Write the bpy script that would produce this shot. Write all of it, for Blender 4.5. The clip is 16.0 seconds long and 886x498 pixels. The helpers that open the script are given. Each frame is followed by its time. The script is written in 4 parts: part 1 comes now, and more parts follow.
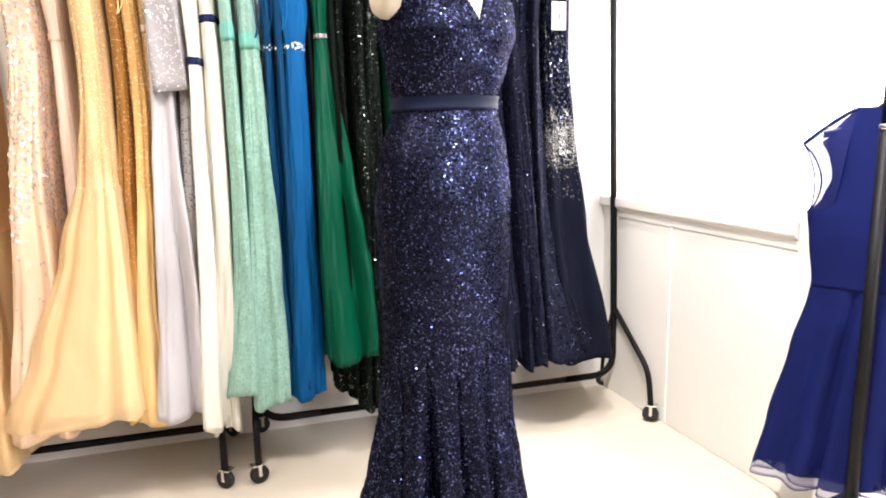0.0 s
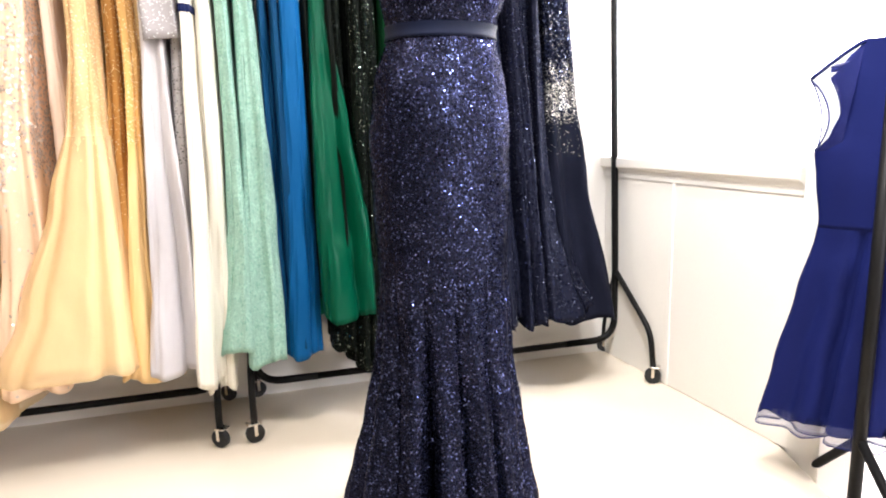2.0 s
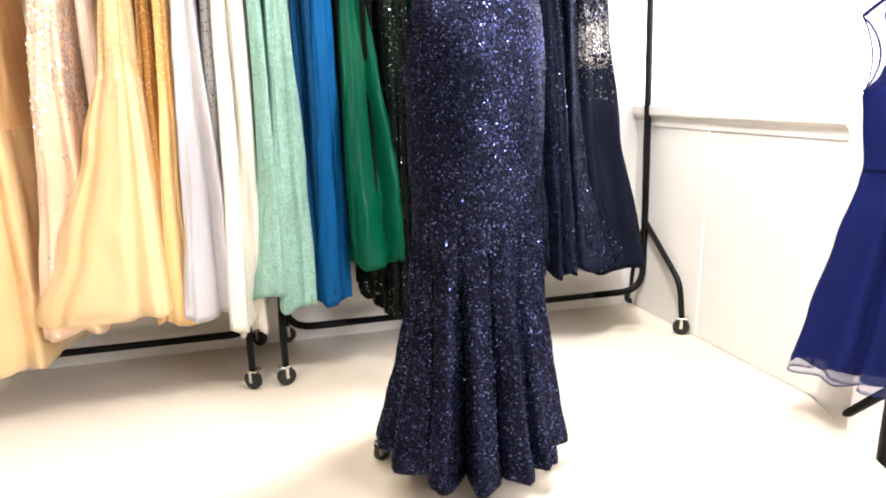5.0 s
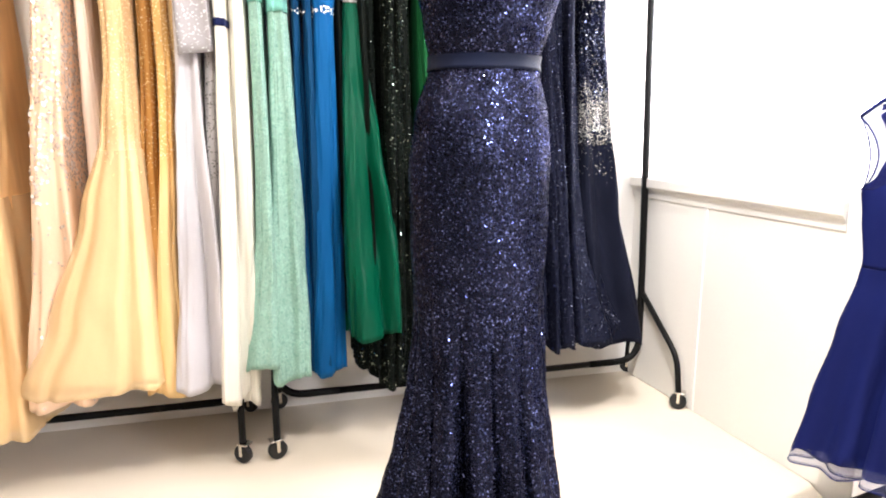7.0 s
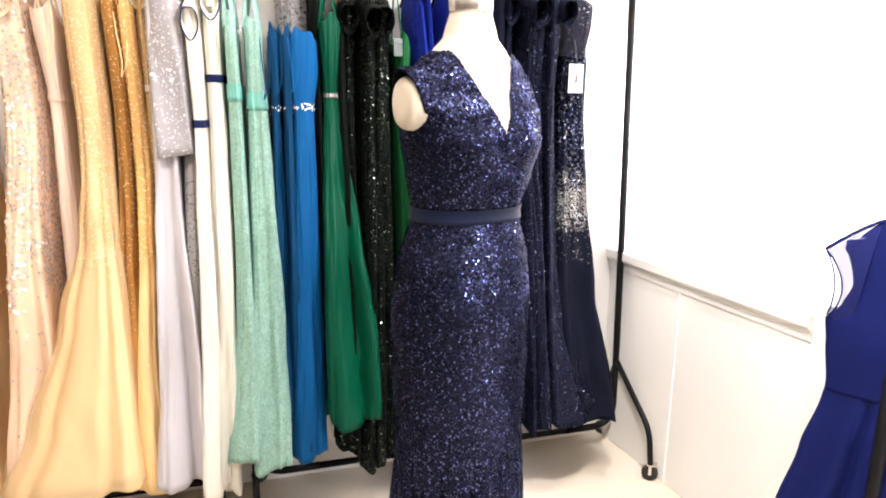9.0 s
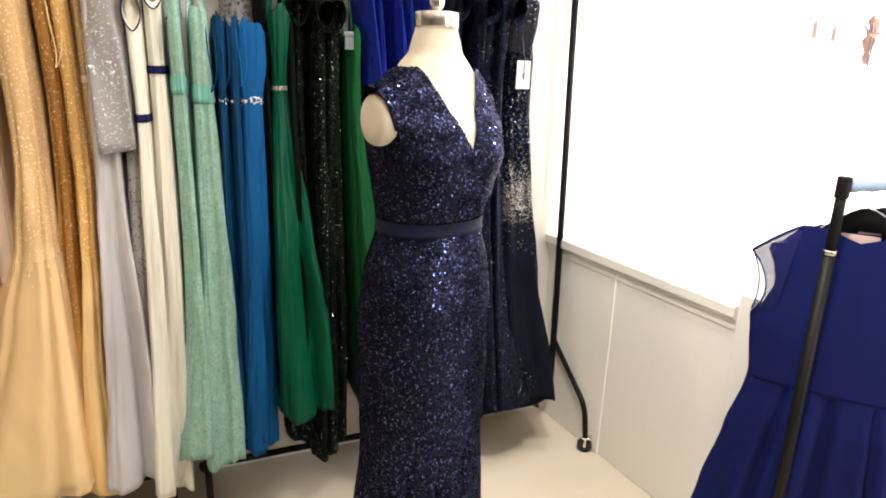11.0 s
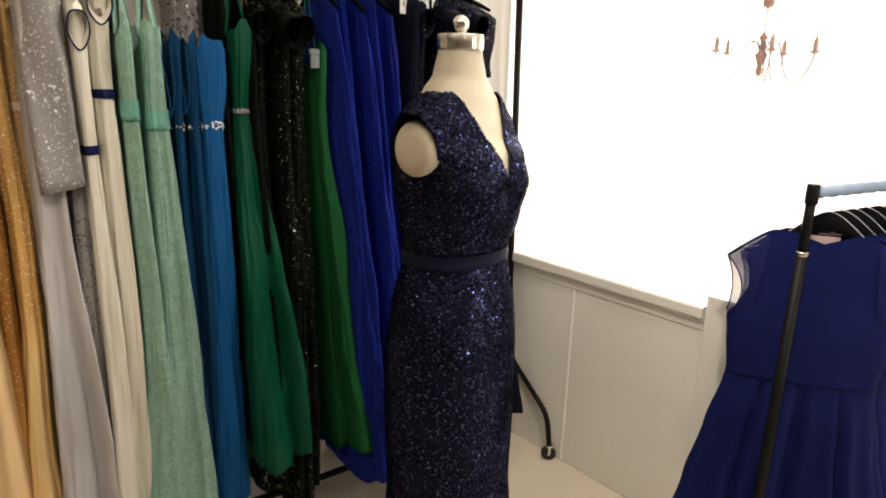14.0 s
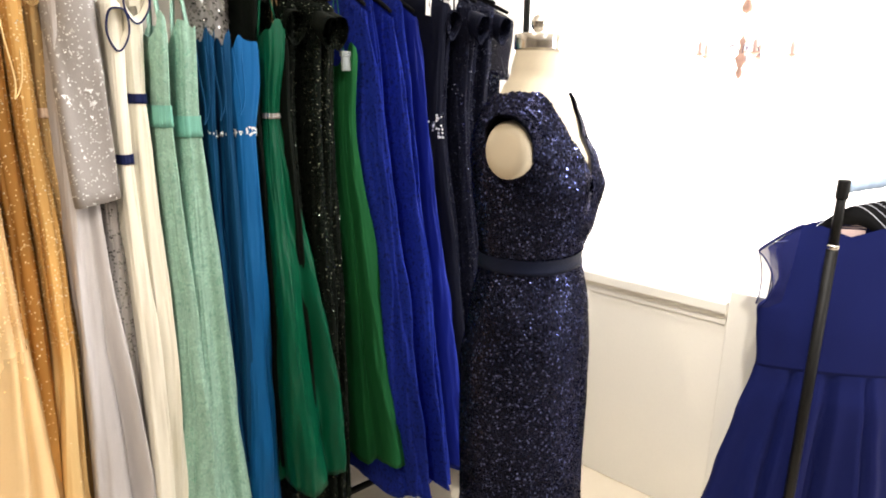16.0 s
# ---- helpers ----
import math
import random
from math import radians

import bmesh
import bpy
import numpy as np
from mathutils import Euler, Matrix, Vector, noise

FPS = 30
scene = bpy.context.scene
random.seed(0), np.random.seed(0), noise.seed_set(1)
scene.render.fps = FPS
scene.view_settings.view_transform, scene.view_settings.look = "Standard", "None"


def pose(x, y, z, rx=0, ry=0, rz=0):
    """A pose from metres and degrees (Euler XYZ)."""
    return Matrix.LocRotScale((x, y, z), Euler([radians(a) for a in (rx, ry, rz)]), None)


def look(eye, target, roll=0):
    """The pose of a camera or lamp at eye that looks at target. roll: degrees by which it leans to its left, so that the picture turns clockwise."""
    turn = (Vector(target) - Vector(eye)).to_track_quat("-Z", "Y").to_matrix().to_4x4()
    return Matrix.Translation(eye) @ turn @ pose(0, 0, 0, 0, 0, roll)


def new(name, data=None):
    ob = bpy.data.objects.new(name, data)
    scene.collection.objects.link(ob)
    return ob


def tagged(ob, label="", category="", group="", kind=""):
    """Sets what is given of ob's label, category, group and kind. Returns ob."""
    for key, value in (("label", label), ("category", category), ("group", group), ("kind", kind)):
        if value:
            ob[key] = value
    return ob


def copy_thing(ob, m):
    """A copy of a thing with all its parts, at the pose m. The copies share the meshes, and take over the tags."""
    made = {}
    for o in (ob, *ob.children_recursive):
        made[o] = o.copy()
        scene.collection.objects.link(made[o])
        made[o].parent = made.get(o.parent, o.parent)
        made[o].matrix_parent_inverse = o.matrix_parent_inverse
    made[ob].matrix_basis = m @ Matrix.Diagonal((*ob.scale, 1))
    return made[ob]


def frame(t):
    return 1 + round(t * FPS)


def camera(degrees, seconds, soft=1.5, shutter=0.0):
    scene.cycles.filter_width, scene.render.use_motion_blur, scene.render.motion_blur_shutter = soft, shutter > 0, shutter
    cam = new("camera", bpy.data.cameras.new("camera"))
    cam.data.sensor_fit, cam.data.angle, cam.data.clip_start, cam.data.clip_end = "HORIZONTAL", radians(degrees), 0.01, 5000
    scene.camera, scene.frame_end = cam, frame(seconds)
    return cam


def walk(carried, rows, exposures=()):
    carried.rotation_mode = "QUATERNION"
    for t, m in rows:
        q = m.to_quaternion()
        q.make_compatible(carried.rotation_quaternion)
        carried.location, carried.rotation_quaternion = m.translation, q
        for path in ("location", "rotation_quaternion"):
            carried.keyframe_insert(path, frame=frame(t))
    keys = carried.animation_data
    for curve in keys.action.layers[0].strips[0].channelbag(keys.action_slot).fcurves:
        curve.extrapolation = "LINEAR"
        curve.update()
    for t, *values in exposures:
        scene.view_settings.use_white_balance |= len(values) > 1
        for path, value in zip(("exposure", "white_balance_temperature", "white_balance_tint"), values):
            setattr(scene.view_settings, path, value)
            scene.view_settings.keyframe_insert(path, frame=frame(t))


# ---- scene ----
cam = camera(70.2, 16.0, 1.9)
PATH = [
    (0, (0.083, 0.086, 1.108), (-0.006, 2.05, 0.745), -1.6),
    (0.5, (0.077, 0.09, 1.067), (-0.025, 2.055, 0.709), -1.4),
    (1, (0.083, 0.096, 1.023), (-0.015, 2.064, 0.678), -2.0),
    (1.5, (0.078, 0.103, 1.0), (-0.015, 2.071, 0.652), -1.7),
    (2, (0.084, 0.102, 0.969), (-0.005, 2.065, 0.593), -1.9),
    (2.5, (0.07, 0.095, 0.934), (-0.014, 2.05, 0.522), -1.9),
    (3, (0.062, 0.075, 0.929), (-0.017, 2.025, 0.494), -2.1),
    (3.5, (0.053, 0.061, 0.913), (-0.036, 1.998, 0.425), -2.2),
    (3.7, (0.039, 0.059, 0.911), (-0.066, 1.989, 0.398), -2.7),
    (5.8, (0.063, 0.127, 0.936), (-0.113, 2.068, 0.488), -1.3),
    (6, (0.042, 0.129, 0.938), (-0.11, 2.077, 0.513), -1.1),
    (6.5, (0.035, 0.129, 0.988), (-0.102, 2.084, 0.588), -0.6),
    (7, (0.026, 0.136, 1.047), (-0.097, 2.094, 0.656), -0.4),
    (7.5, (0.026, 0.146, 1.143), (-0.087, 2.105, 0.753), -0.2),
    (8, (0.031, 0.162, 1.216), (-0.069, 2.119, 0.815), -0.2),
    (8.5, (0.024, 0.178, 1.295), (-0.051, 2.133, 0.878), -0.1),
    (9, (0.016, 0.178, 1.388), (-0.035, 2.13, 0.952), 0.3),
    (9.2, (0.011, 0.176, 1.426), (-0.03, 2.126, 0.983), 0.6),
    (11.3, (-0.082, 0.169, 1.516), (0.136, 2.077, 0.958), 1.5),
    (11.5, (-0.08, 0.174, 1.527), (0.139, 2.085, 0.977), 0.9),
    (12, (-0.125, 0.248, 1.53), (0.15, 2.15, 0.976), 1.1),
    (12.5, (-0.168, 0.317, 1.54), (0.151, 2.229, 1.048), 0.3),
    (13, (-0.219, 0.328, 1.534), (0.155, 2.227, 1.028), 2.3),
    (13.5, (-0.311, 0.325, 1.532), (0.196, 2.189, 1.017), 1.1),
    (14, (-0.408, 0.311, 1.525), (0.196, 2.144, 1.004), 1.4),
    (14.5, (-0.486, 0.301, 1.507), (0.153, 2.11, 0.943), 1.2),
    (15, (-0.524, 0.315, 1.51), (0.167, 2.109, 0.96), 1.1),
    (15.5, (-0.585, 0.379, 1.501), (0.124, 2.163, 0.94), 1.4),
    (16, (-0.666, 0.449, 1.508), (0.123, 2.218, 1.009), 1.0),
]
walk(cam, [(t, look(eye, target, roll)) for t, eye, target, roll in PATH],
     exposures=[(0, 0.70, 5900, 14), (3.7, 0.84, 5850, 13), (7, 0.80, 5900, 14), (9.2, 0.60, 6000, 16), (11.3, -0.33, 6500, 10),
                (12.5, -0.93, 6800, 10), (14.5, -1.0, 6850, 10), (15.4, -0.70, 6800, 10), (16, 0.10, 6400, 10)])

# ---- light ----
sky = bpy.data.worlds.new("world")
scene.world = sky
sky.use_nodes = True
sky.node_tree.nodes["Background"].inputs[0].default_value = (1.0, 0.95, 0.88, 1)
sky.node_tree.nodes["Background"].inputs[1].default_value = 0.05


def area_lamp(name, at, aim, size, watts, colour):
    data = bpy.data.lights.new(name, "AREA")
    data.shape, data.size, data.energy, data.color = "DISK", size, watts, colour
    ob = new(name, data)
    ob.matrix_world = look(at, aim)
    return ob


WARM, DAY = (1.0, 0.955, 0.90), (1.0, 0.98, 0.97)
area_lamp("downlight", (-1.10, 0.75, 2.62), (-1.25, 1.45, 0), 0.10, 16, (1.0, 0.87, 0.70))
area_lamp("downlight", (-0.25, 0.80, 2.62), (-0.2, 1.50, 0), 0.10, 7.5, WARM)
area_lamp("downlight", (0.60, 1.62, 2.62), (0.64, 1.70, 0), 0.12, 21, (1.0, 0.965, 0.92))
# added spot, no fixture known: lifts the low wall and the floor beside it
spot = bpy.data.lights.new("added_fill_spot", "SPOT")
spot.energy, spot.color, spot.spot_size, spot.spot_blend, spot.shadow_soft_size = 185, (1.0, 0.945, 0.87), radians(52), 0.6, 0.06
new("added_fill_spot", spot).matrix_world = look((0.25, 0.95, 2.62), (0.80, 1.85, 0.1))
area_lamp("downlight", (0.1, -0.7, 2.62), (0.1, -0.5, 0), 0.20, 8, WARM)
# added side lamp, no window built: draws the bright band down the sequinned gown
side_lamp = area_lamp("added_side_light", (2.3, -0.1, 1.75), (0.0, 1.6, 0.9), 0.40, 42, DAY)
side_lamp.data.shape, side_lamp.data.size_y = "RECTANGLE", 1.4
area_lamp("next_room_light", (3.0, 3.5, 2.6), (3.0, 3.6, 0), 1.2, 520, DAY)

# ---- materials ----


def material(name):
    m = bpy.data.materials.new(name)
    m.use_nodes = True
    return m, m.node_tree, m.node_tree.nodes["Principled BSDF"]


def link_noise(tree, scale, detail=4.0, stretch=None):
    tex = tree.nodes.new("ShaderNodeTexNoise")
    tex.inputs["Scale"].default_value, tex.inputs["Detail"].default_value = scale, detail
    co = tree.nodes.new("ShaderNodeTexCoord")
    if stretch:
        mp = tree.nodes.new("ShaderNodeMapping")
        mp.inputs["Scale"].default_value = stretch
        tree.links.new(co.outputs["Object"], mp.inputs["Vector"])
        tree.links.new(mp.outputs["Vector"], tex.inputs["Vector"])
    else:
        tree.links.new(co.outputs["Object"], tex.inputs["Vector"])
    return tex


def ramp(tree, source, stops):
    r = tree.nodes.new("ShaderNodeValToRGB")
    el = r.color_ramp.elements
    while len(el) < len(stops):
        el.new(0.5)
    for e, (p, c) in zip(el, stops):
        e.position, e.color = p, (*c, 1)
    tree.links.new(source, r.inputs[0])
    return r


def shade(c, k):
    return tuple(min(1.0, max(0.0, v * k)) for v in c)


def surface(name, colour, rough=0.6, metal=0.0, vary=0.12, scale=6.0, grain=180.0, bump=0.15, dist=0.002, sheen=0.0, stretch=None, spec=0.5, trans=0.0):
    """A procedural surface with slow blotches, fine grain and relief."""
    m, tree, b = material(name)
    slow = link_noise(tree, scale, 5.0, stretch)
    fine = link_noise(tree, grain, 3.0)
    mix = tree.nodes.new("ShaderNodeMath")
    mix.operation = "MULTIPLY_ADD"
    tree.links.new(fine.outputs[0], mix.inputs[0])
    mix.inputs[1].default_value = 0.35
    tree.links.new(slow.outputs[0], mix.inputs[2])
    r = ramp(tree, mix.outputs[0], [(0.4, shade(colour, 1 - vary)), (0.95, shade(colour, 1 + vary))])
    tree.links.new(r.outputs[0], b.inputs["Base Color"])
    bm_ = tree.nodes.new("ShaderNodeBump")
    bm_.inputs["Strength"].default_value, bm_.inputs["Distance"].default_value = bump, dist
    tree.links.new(fine.outputs[0], bm_.inputs["Height"])
    tree.links.new(bm_.outputs[0], b.inputs["Normal"])
    b.inputs["Roughness"].default_value, b.inputs["Metallic"].default_value = rough, metal
    b.inputs["Specular IOR Level"].default_value = spec
    if sheen:
        b.inputs["Sheen Weight"].default_value, b.inputs["Sheen Roughness"].default_value = sheen, 0.4
    if trans:
        b.inputs["Alpha"].default_value = 1 - trans
    return m


def fabric(name, colour, rough=0.75, sheen=0.25, vary=0.12, bump=0.35, trans=0.0):
    return surface(name, colour, rough, 0, vary, 9.0, 420.0, bump, 0.0012, sheen * 0.2 * max(colour), (1, 1, 0.35), 0.12, trans)


def lace(name, colour, dark):
    """Corded lace: a net of small floral blotches over a lining."""
    m, tree, b = material(name)
    v = tree.nodes.new("ShaderNodeTexVoronoi")
    v.inputs["Scale"].default_value = 64
    co = tree.nodes.new("ShaderNodeTexCoord")
    n = link_noise(tree, 34, 6)
    warp = tree.nodes.new("ShaderNodeMixRGB")
    warp.inputs[0].default_value = 0.12
    tree.links.new(co.outputs["Object"], warp.inputs[1])
    tree.links.new(n.outputs[1], warp.inputs[2])
    tree.links.new(warp.outputs[0], v.inputs["Vector"])
    mul = tree.nodes.new("ShaderNodeMath")
    mul.operation = "ADD"
    tree.links.new(v.outputs[0], mul.inputs[0])
    tree.links.new(n.outputs[0], mul.inputs[1])
    spots = link_noise(tree, 120, 2.5, (1, 1, 0.7))
    motif = ramp(tree, spots.outputs[0], [(0.56, (1, 1, 1)), (0.64, dark)])
    net = ramp(tree, mul.outputs[0], [(0.80, shade(colour, 1.05)), (1.15, shade(colour, 0.88))])
    over_ = tree.nodes.new("ShaderNodeMixRGB")
    over_.blend_type = "MULTIPLY"
    over_.inputs[0].default_value = 1.0
    tree.links.new(net.outputs[0], over_.inputs[1])
    tree.links.new(motif.outputs[0], over_.inputs[2])
    tree.links.new(over_.outputs[0], b.inputs["Base Color"])
    bp = tree.nodes.new("ShaderNodeBump")
    bp.inputs["Strength"].default_value, bp.inputs["Distance"].default_value = 0.5, 0.002
    bp.invert = True
    tree.links.new(mul.outputs[0], bp.inputs["Height"])
    tree.links.new(bp.outputs[0], b.inputs["Normal"])
    b.inputs["Roughness"].default_value = 0.8
    b.inputs["Specular IOR Level"].default_value = 0.15
    return m


def spangle(name, dark, light, rough=0.22, metal=0.85, glint=None):
    """Sequins and beads: each little disc its own tone; glint paints a flash of light into a few."""
    m, tree, b = material(name)
    g = tree.nodes.new("ShaderNodeNewGeometry")
    stops = [(0.0, dark), (0.88, light)] + ([(1.0, glint)] if glint else [])
    if glint and metal >= 0.75:
        stops = [(0.0, dark), (0.62, light), (0.88, shade(glint, 0.16)), (1.0, glint)]
    r = ramp(tree, g.outputs["Random Per Island"], stops)
    tree.links.new(r.outputs[0], b.inputs["Base Color"])
    b.inputs["Metallic"].default_value = metal
    if metal >= 0.75:
        b.inputs["Specular Tint"].default_value = (0.30, 0.30, 0.40, 1)   # dyed film: no white rim
    gloss = tree.nodes.new("ShaderNodeMapRange")   # a few lie flat and flash, the most are dull
    gloss.inputs["From Min"].default_value, gloss.inputs["From Max"].default_value = 0.86, 0.98
    gloss.inputs["To Min"].default_value, gloss.inputs["To Max"].default_value = rough, rough * 0.45
    tree.links.new(g.outputs["Random Per Island"], gloss.inputs["Value"])
    tree.links.new(gloss.outputs[0], b.inputs["Roughness"])
    return m


M_CARPET = surface("cream_carpet", (0.66, 0.575, 0.445), 0.95, 0, 0.08, 2.2, 330, 0.7, 0.004, 0.3)
M_CARPET_LOW = surface("beige_carpet", (0.68, 0.61, 0.54), 0.95, 0, 0.10, 2.5, 330, 0.7, 0.004, 0.3)
M_WALL = surface("white_wall_paint", (0.80, 0.77, 0.71), 0.7, 0, 0.03, 1.4, 90, 0.08, 0.002)
M_PANEL = surface("ivory_panel_paint", (0.80, 0.765, 0.69), 0.55, 0, 0.04, 1.8, 120, 0.08, 0.002)
# for walls out of view, darkened so that they bounce little light
M_DIM_WALL = surface("dim_unseen_wall", (0.20, 0.18, 0.155), 0.75, 0, 0.05, 1.4, 90, 0.08, 0.002)
M_CEIL = surface("ceiling_paint", (0.82, 0.80, 0.76), 0.8, 0, 0.02, 1.5, 60, 0.05, 0.002)
M_STEEL = surface("black_powder_coated_steel", (0.006, 0.0055, 0.005), 0.5, 0.0, 0.25, 14, 260, 0.12, 0.001, 0.0, None, 0.15)
M_RUBBER = surface("black_rubber", (0.012, 0.012, 0.012), 0.6)
M_CHROME = surface("brushed_chrome", (0.72, 0.68, 0.62), 0.22, 1.0, 0.06, 30, 300, 0.05, 0.0005)
M_CREAM = surface("cream_dress_form_jersey", (0.56, 0.49, 0.37), 0.85, 0, 0.05, 7, 420, 0.3, 0.001, 0.2)
M_VELVET = surface("black_velvet_hanger", (0.004, 0.004, 0.0045), 0.9, 0, 0.2, 10, 300, 0.2, 0.001, 0.0, None, 0.1)
M_FOAM = surface("grey_blue_foam_wrap", (0.30, 0.39, 0.52), 0.8, 0, 0.15, 20, 260, 0.3, 0.002)
M_BRASS = surface("aged_brass", (0.46, 0.30, 0.25), 0.45, 0.4, 0.12, 20, 200, 0.1, 0.001)
M_CANDLE = surface("pink_candle_sleeve", (0.60, 0.43, 0.40), 0.6)
M_LILAC = surface("lilac_grey_wire", (0.17, 0.16, 0.21), 0.5)
M_CARD = surface("white_card", (0.75, 0.73, 0.70), 0.7, 0, 0.03)
M_WIRE = surface("pale_steel_wire", (0.62, 0.64, 0.72), 0.4, 0.4)
M_CLEAR = surface("cloudy_clear_plastic", (0.30, 0.34, 0.33), 0.25, 0, 0.15, 30, 200, 0.1, 0.001, 0, None, 0.5, 0.45)
M_INK = surface("grey_ink", (0.12, 0.12, 0.13), 0.8)

M_NAVY_BASE = fabric("navy_sequin_ground", (0.005, 0.006, 0.016), 0.7, 0.1)
M_NAVY_SEQ = spangle("navy_sequin", (0.006, 0.006, 0.0105), (0.015, 0.0155, 0.035), 0.27, 0.85, (0.16, 0.19, 0.42))
M_NAVY_BELT = fabric("navy_satin_ribbon", (0.004, 0.0065, 0.020), 0.6, 0.1)
M_MINT = lace("mint_lace", (0.35, 0.56, 0.465), (0.74, 0.84, 0.81))
M_MINT_SATIN = fabric("mint_satin", (0.22, 0.53, 0.45), 0.45, 0.1)
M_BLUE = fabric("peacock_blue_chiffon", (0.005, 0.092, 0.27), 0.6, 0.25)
M_BLUE_DK = fabric("darker_blue_chiffon", (0.004, 0.050, 0.135), 0.65, 0.2)
M_EMER = fabric("emerald_satin", (0.0015, 0.066, 0.031), 0.33, 0.2)
M_KELLY = fabric("kelly_green_crepe", (0.008, 0.084, 0.024), 0.7, 0.2)
M_DKG = fabric("black_green_mesh", (0.0015, 0.003, 0.0015), 0.8, 0.1)
M_DKG_SEQ = spangle("bottle_green_sequin", (0.001, 0.002, 0.001), (0.009, 0.017, 0.008), 0.24, 0.8, (0.60, 0.68, 0.54))
M_ROYAL = lace("royal_blue_lace", (0.009, 0.024, 0.28), (0.40, 0.40, 0.45))
M_ROYAL_SATIN = fabric("royal_blue_satin", (0.014, 0.026, 0.25), 0.4, 0.2)
M_MIDNIGHT_SEQ = spangle("midnight_sequin", (0.001, 0.0015, 0.005), (0.008, 0.010, 0.030), 0.30, 0.8, (0.30, 0.34, 0.52))
M_NAVY_TULLE = fabric("navy_tulle", (0.004, 0.005, 0.013), 0.85, 0.15)
M_NAVY_CHIFFON = fabric("navy_chiffon", (0.004, 0.0075, 0.066), 0.75, 0.25)
M_NAVY_SHEER = fabric("sheer_navy_chiffon", (0.014, 0.018, 0.10), 0.8, 0.1, 0.1, 0.2, 0.36)
M_NAVY_HEM = fabric("sheer_navy_hem_layer", (0.10, 0.11, 0.26), 0.8, 0.1, 0.1, 0.2, 0.68)
M_BLACK_SHEER = fabric("sheer_black_mesh", (0.008, 0.008, 0.018), 0.8, 0.1, 0.1, 0.2, 0.10)
M_SILVER_BEAD = spangle("silver_bead", (0.12, 0.115, 0.11), (0.80, 0.78, 0.74), 0.25, 0.7)
# sparkle is painted here: pale base colours on crystal and gold, hardly any metal
M_CRYSTAL = spangle("crystal_bead", (0.80, 0.81, 0.83), (0.96, 0.97, 0.99), 0.25, 0.1)
M_GOLD_BEAD = spangle("gold_bead", (0.74, 0.50, 0.20), (0.95, 0.78, 0.46), 0.3, 0.25, (1.0, 0.95, 0.8))
M_BLUSH = fabric("blush_satin", (0.72, 0.56, 0.44), 0.45, 0.2)


def ombre_cloth(name, upper, lower, z0, soft):
    """A cloth whose close upper part runs into paler tulle in pointed godets."""
    m, tree, b = material(name)
    geo = tree.nodes.new("ShaderNodeTexCoord")
    sep = tree.nodes.new("ShaderNodeSeparateXYZ")
    tree.links.new(geo.outputs["Object"], sep.inputs[0])
    n = link_noise(tree, 16, 2, (1, 1, 0.15))
    add = tree.nodes.new("ShaderNodeMath")
    add.operation = "MULTIPLY_ADD"
    tree.links.new(n.outputs[0], add.inputs[0])
    add.inputs[1].default_value = 0.30
    tree.links.new(sep.outputs[2], add.inputs[2])
    fine = link_noise(tree, 15, 5, (1, 1, 0.12))
    r1 = ramp(tree, fine.outputs[0], [(0.3, shade(lower, 0.80)), (0.7, shade(lower, 1.12))])
    r2 = ramp(tree, fine.outputs[0], [(0.3, shade(upper, 0.8)), (0.7, shade(upper, 1.15))])
    mask = tree.nodes.new("ShaderNodeMapRange")
    mask.inputs["From Min"].default_value, mask.inputs["From Max"].default_value = z0 + 0.15 - soft, z0 + 0.15 + soft
    tree.links.new(add.outputs[0], mask.inputs["Value"])
    mix = tree.nodes.new("ShaderNodeMixRGB")
    tree.links.new(mask.outputs[0], mix.inputs[0])
    tree.links.new(r1.outputs[0], mix.inputs[1])
    tree.links.new(r2.outputs[0], mix.inputs[2])
    tree.links.new(mix.outputs[0], b.inputs["Base Color"])
    b.inputs["Roughness"].default_value = 0.85
    b.inputs["Specular IOR Level"].default_value = 0.15
    grain = link_noise(tree, 500, 2)
    bp = tree.nodes.new("ShaderNodeBump")
    bp.inputs["Strength"].default_value, bp.inputs["Distance"].default_value = 0.3, 0.001
    tree.links.new(grain.outputs[0], bp.inputs["Height"])
    tree.links.new(bp.outputs[0], b.inputs["Normal"])
    return m


M_GOLD_FADE = ombre_cloth("gold_mesh_to_cream_tulle", (0.62, 0.41, 0.20), (0.89, 0.65, 0.36), 0.98, 0.05)
M_GOLD_BRIGHT = ombre_cloth("bright_gold_mesh_to_tulle", (0.62, 0.36, 0.12), (0.80, 0.55, 0.25), 0.93, 0.05)
M_VEIL = fabric("sheer_yellow_tulle", (0.90, 0.66, 0.35), 0.9, 0.2, 0.12, 0.3, 0.55)
M_GOLD_AMBER = ombre_cloth("gold_mesh_to_amber_tulle", (0.38, 0.19, 0.05), (0.62, 0.35, 0.11), 0.80, 0.10)
M_GOLD_PALE = ombre_cloth("gold_mesh_to_pale_tulle", (0.60, 0.35, 0.14), (0.84, 0.55, 0.25), 0.95, 0.12)
M_CHAMP = fabric("champagne_tulle", (0.76, 0.54, 0.36), 0.85, 0.3, 0.15)
M_CHAMP_SEQ = spangle("champagne_paillette", (0.70, 0.52, 0.40), (0.97, 0.90, 0.82), 0.2, 0.35, (0.95, 0.70, 0.55))
M_SILVER = fabric("silver_grey_chiffon", (0.56, 0.535, 0.545), 0.7, 0.3)
M_SILVER_NET = fabric("silver_grey_net", (0.36, 0.34, 0.335), 0.8, 0.2)
M_TAUPE_NET = fabric("pale_gold_net", (0.46, 0.31, 0.14), 0.8, 0.2, 0.2)
M_BROWN = fabric("brown_satin_ribbon", (0.22, 0.12, 0.06), 0.5)
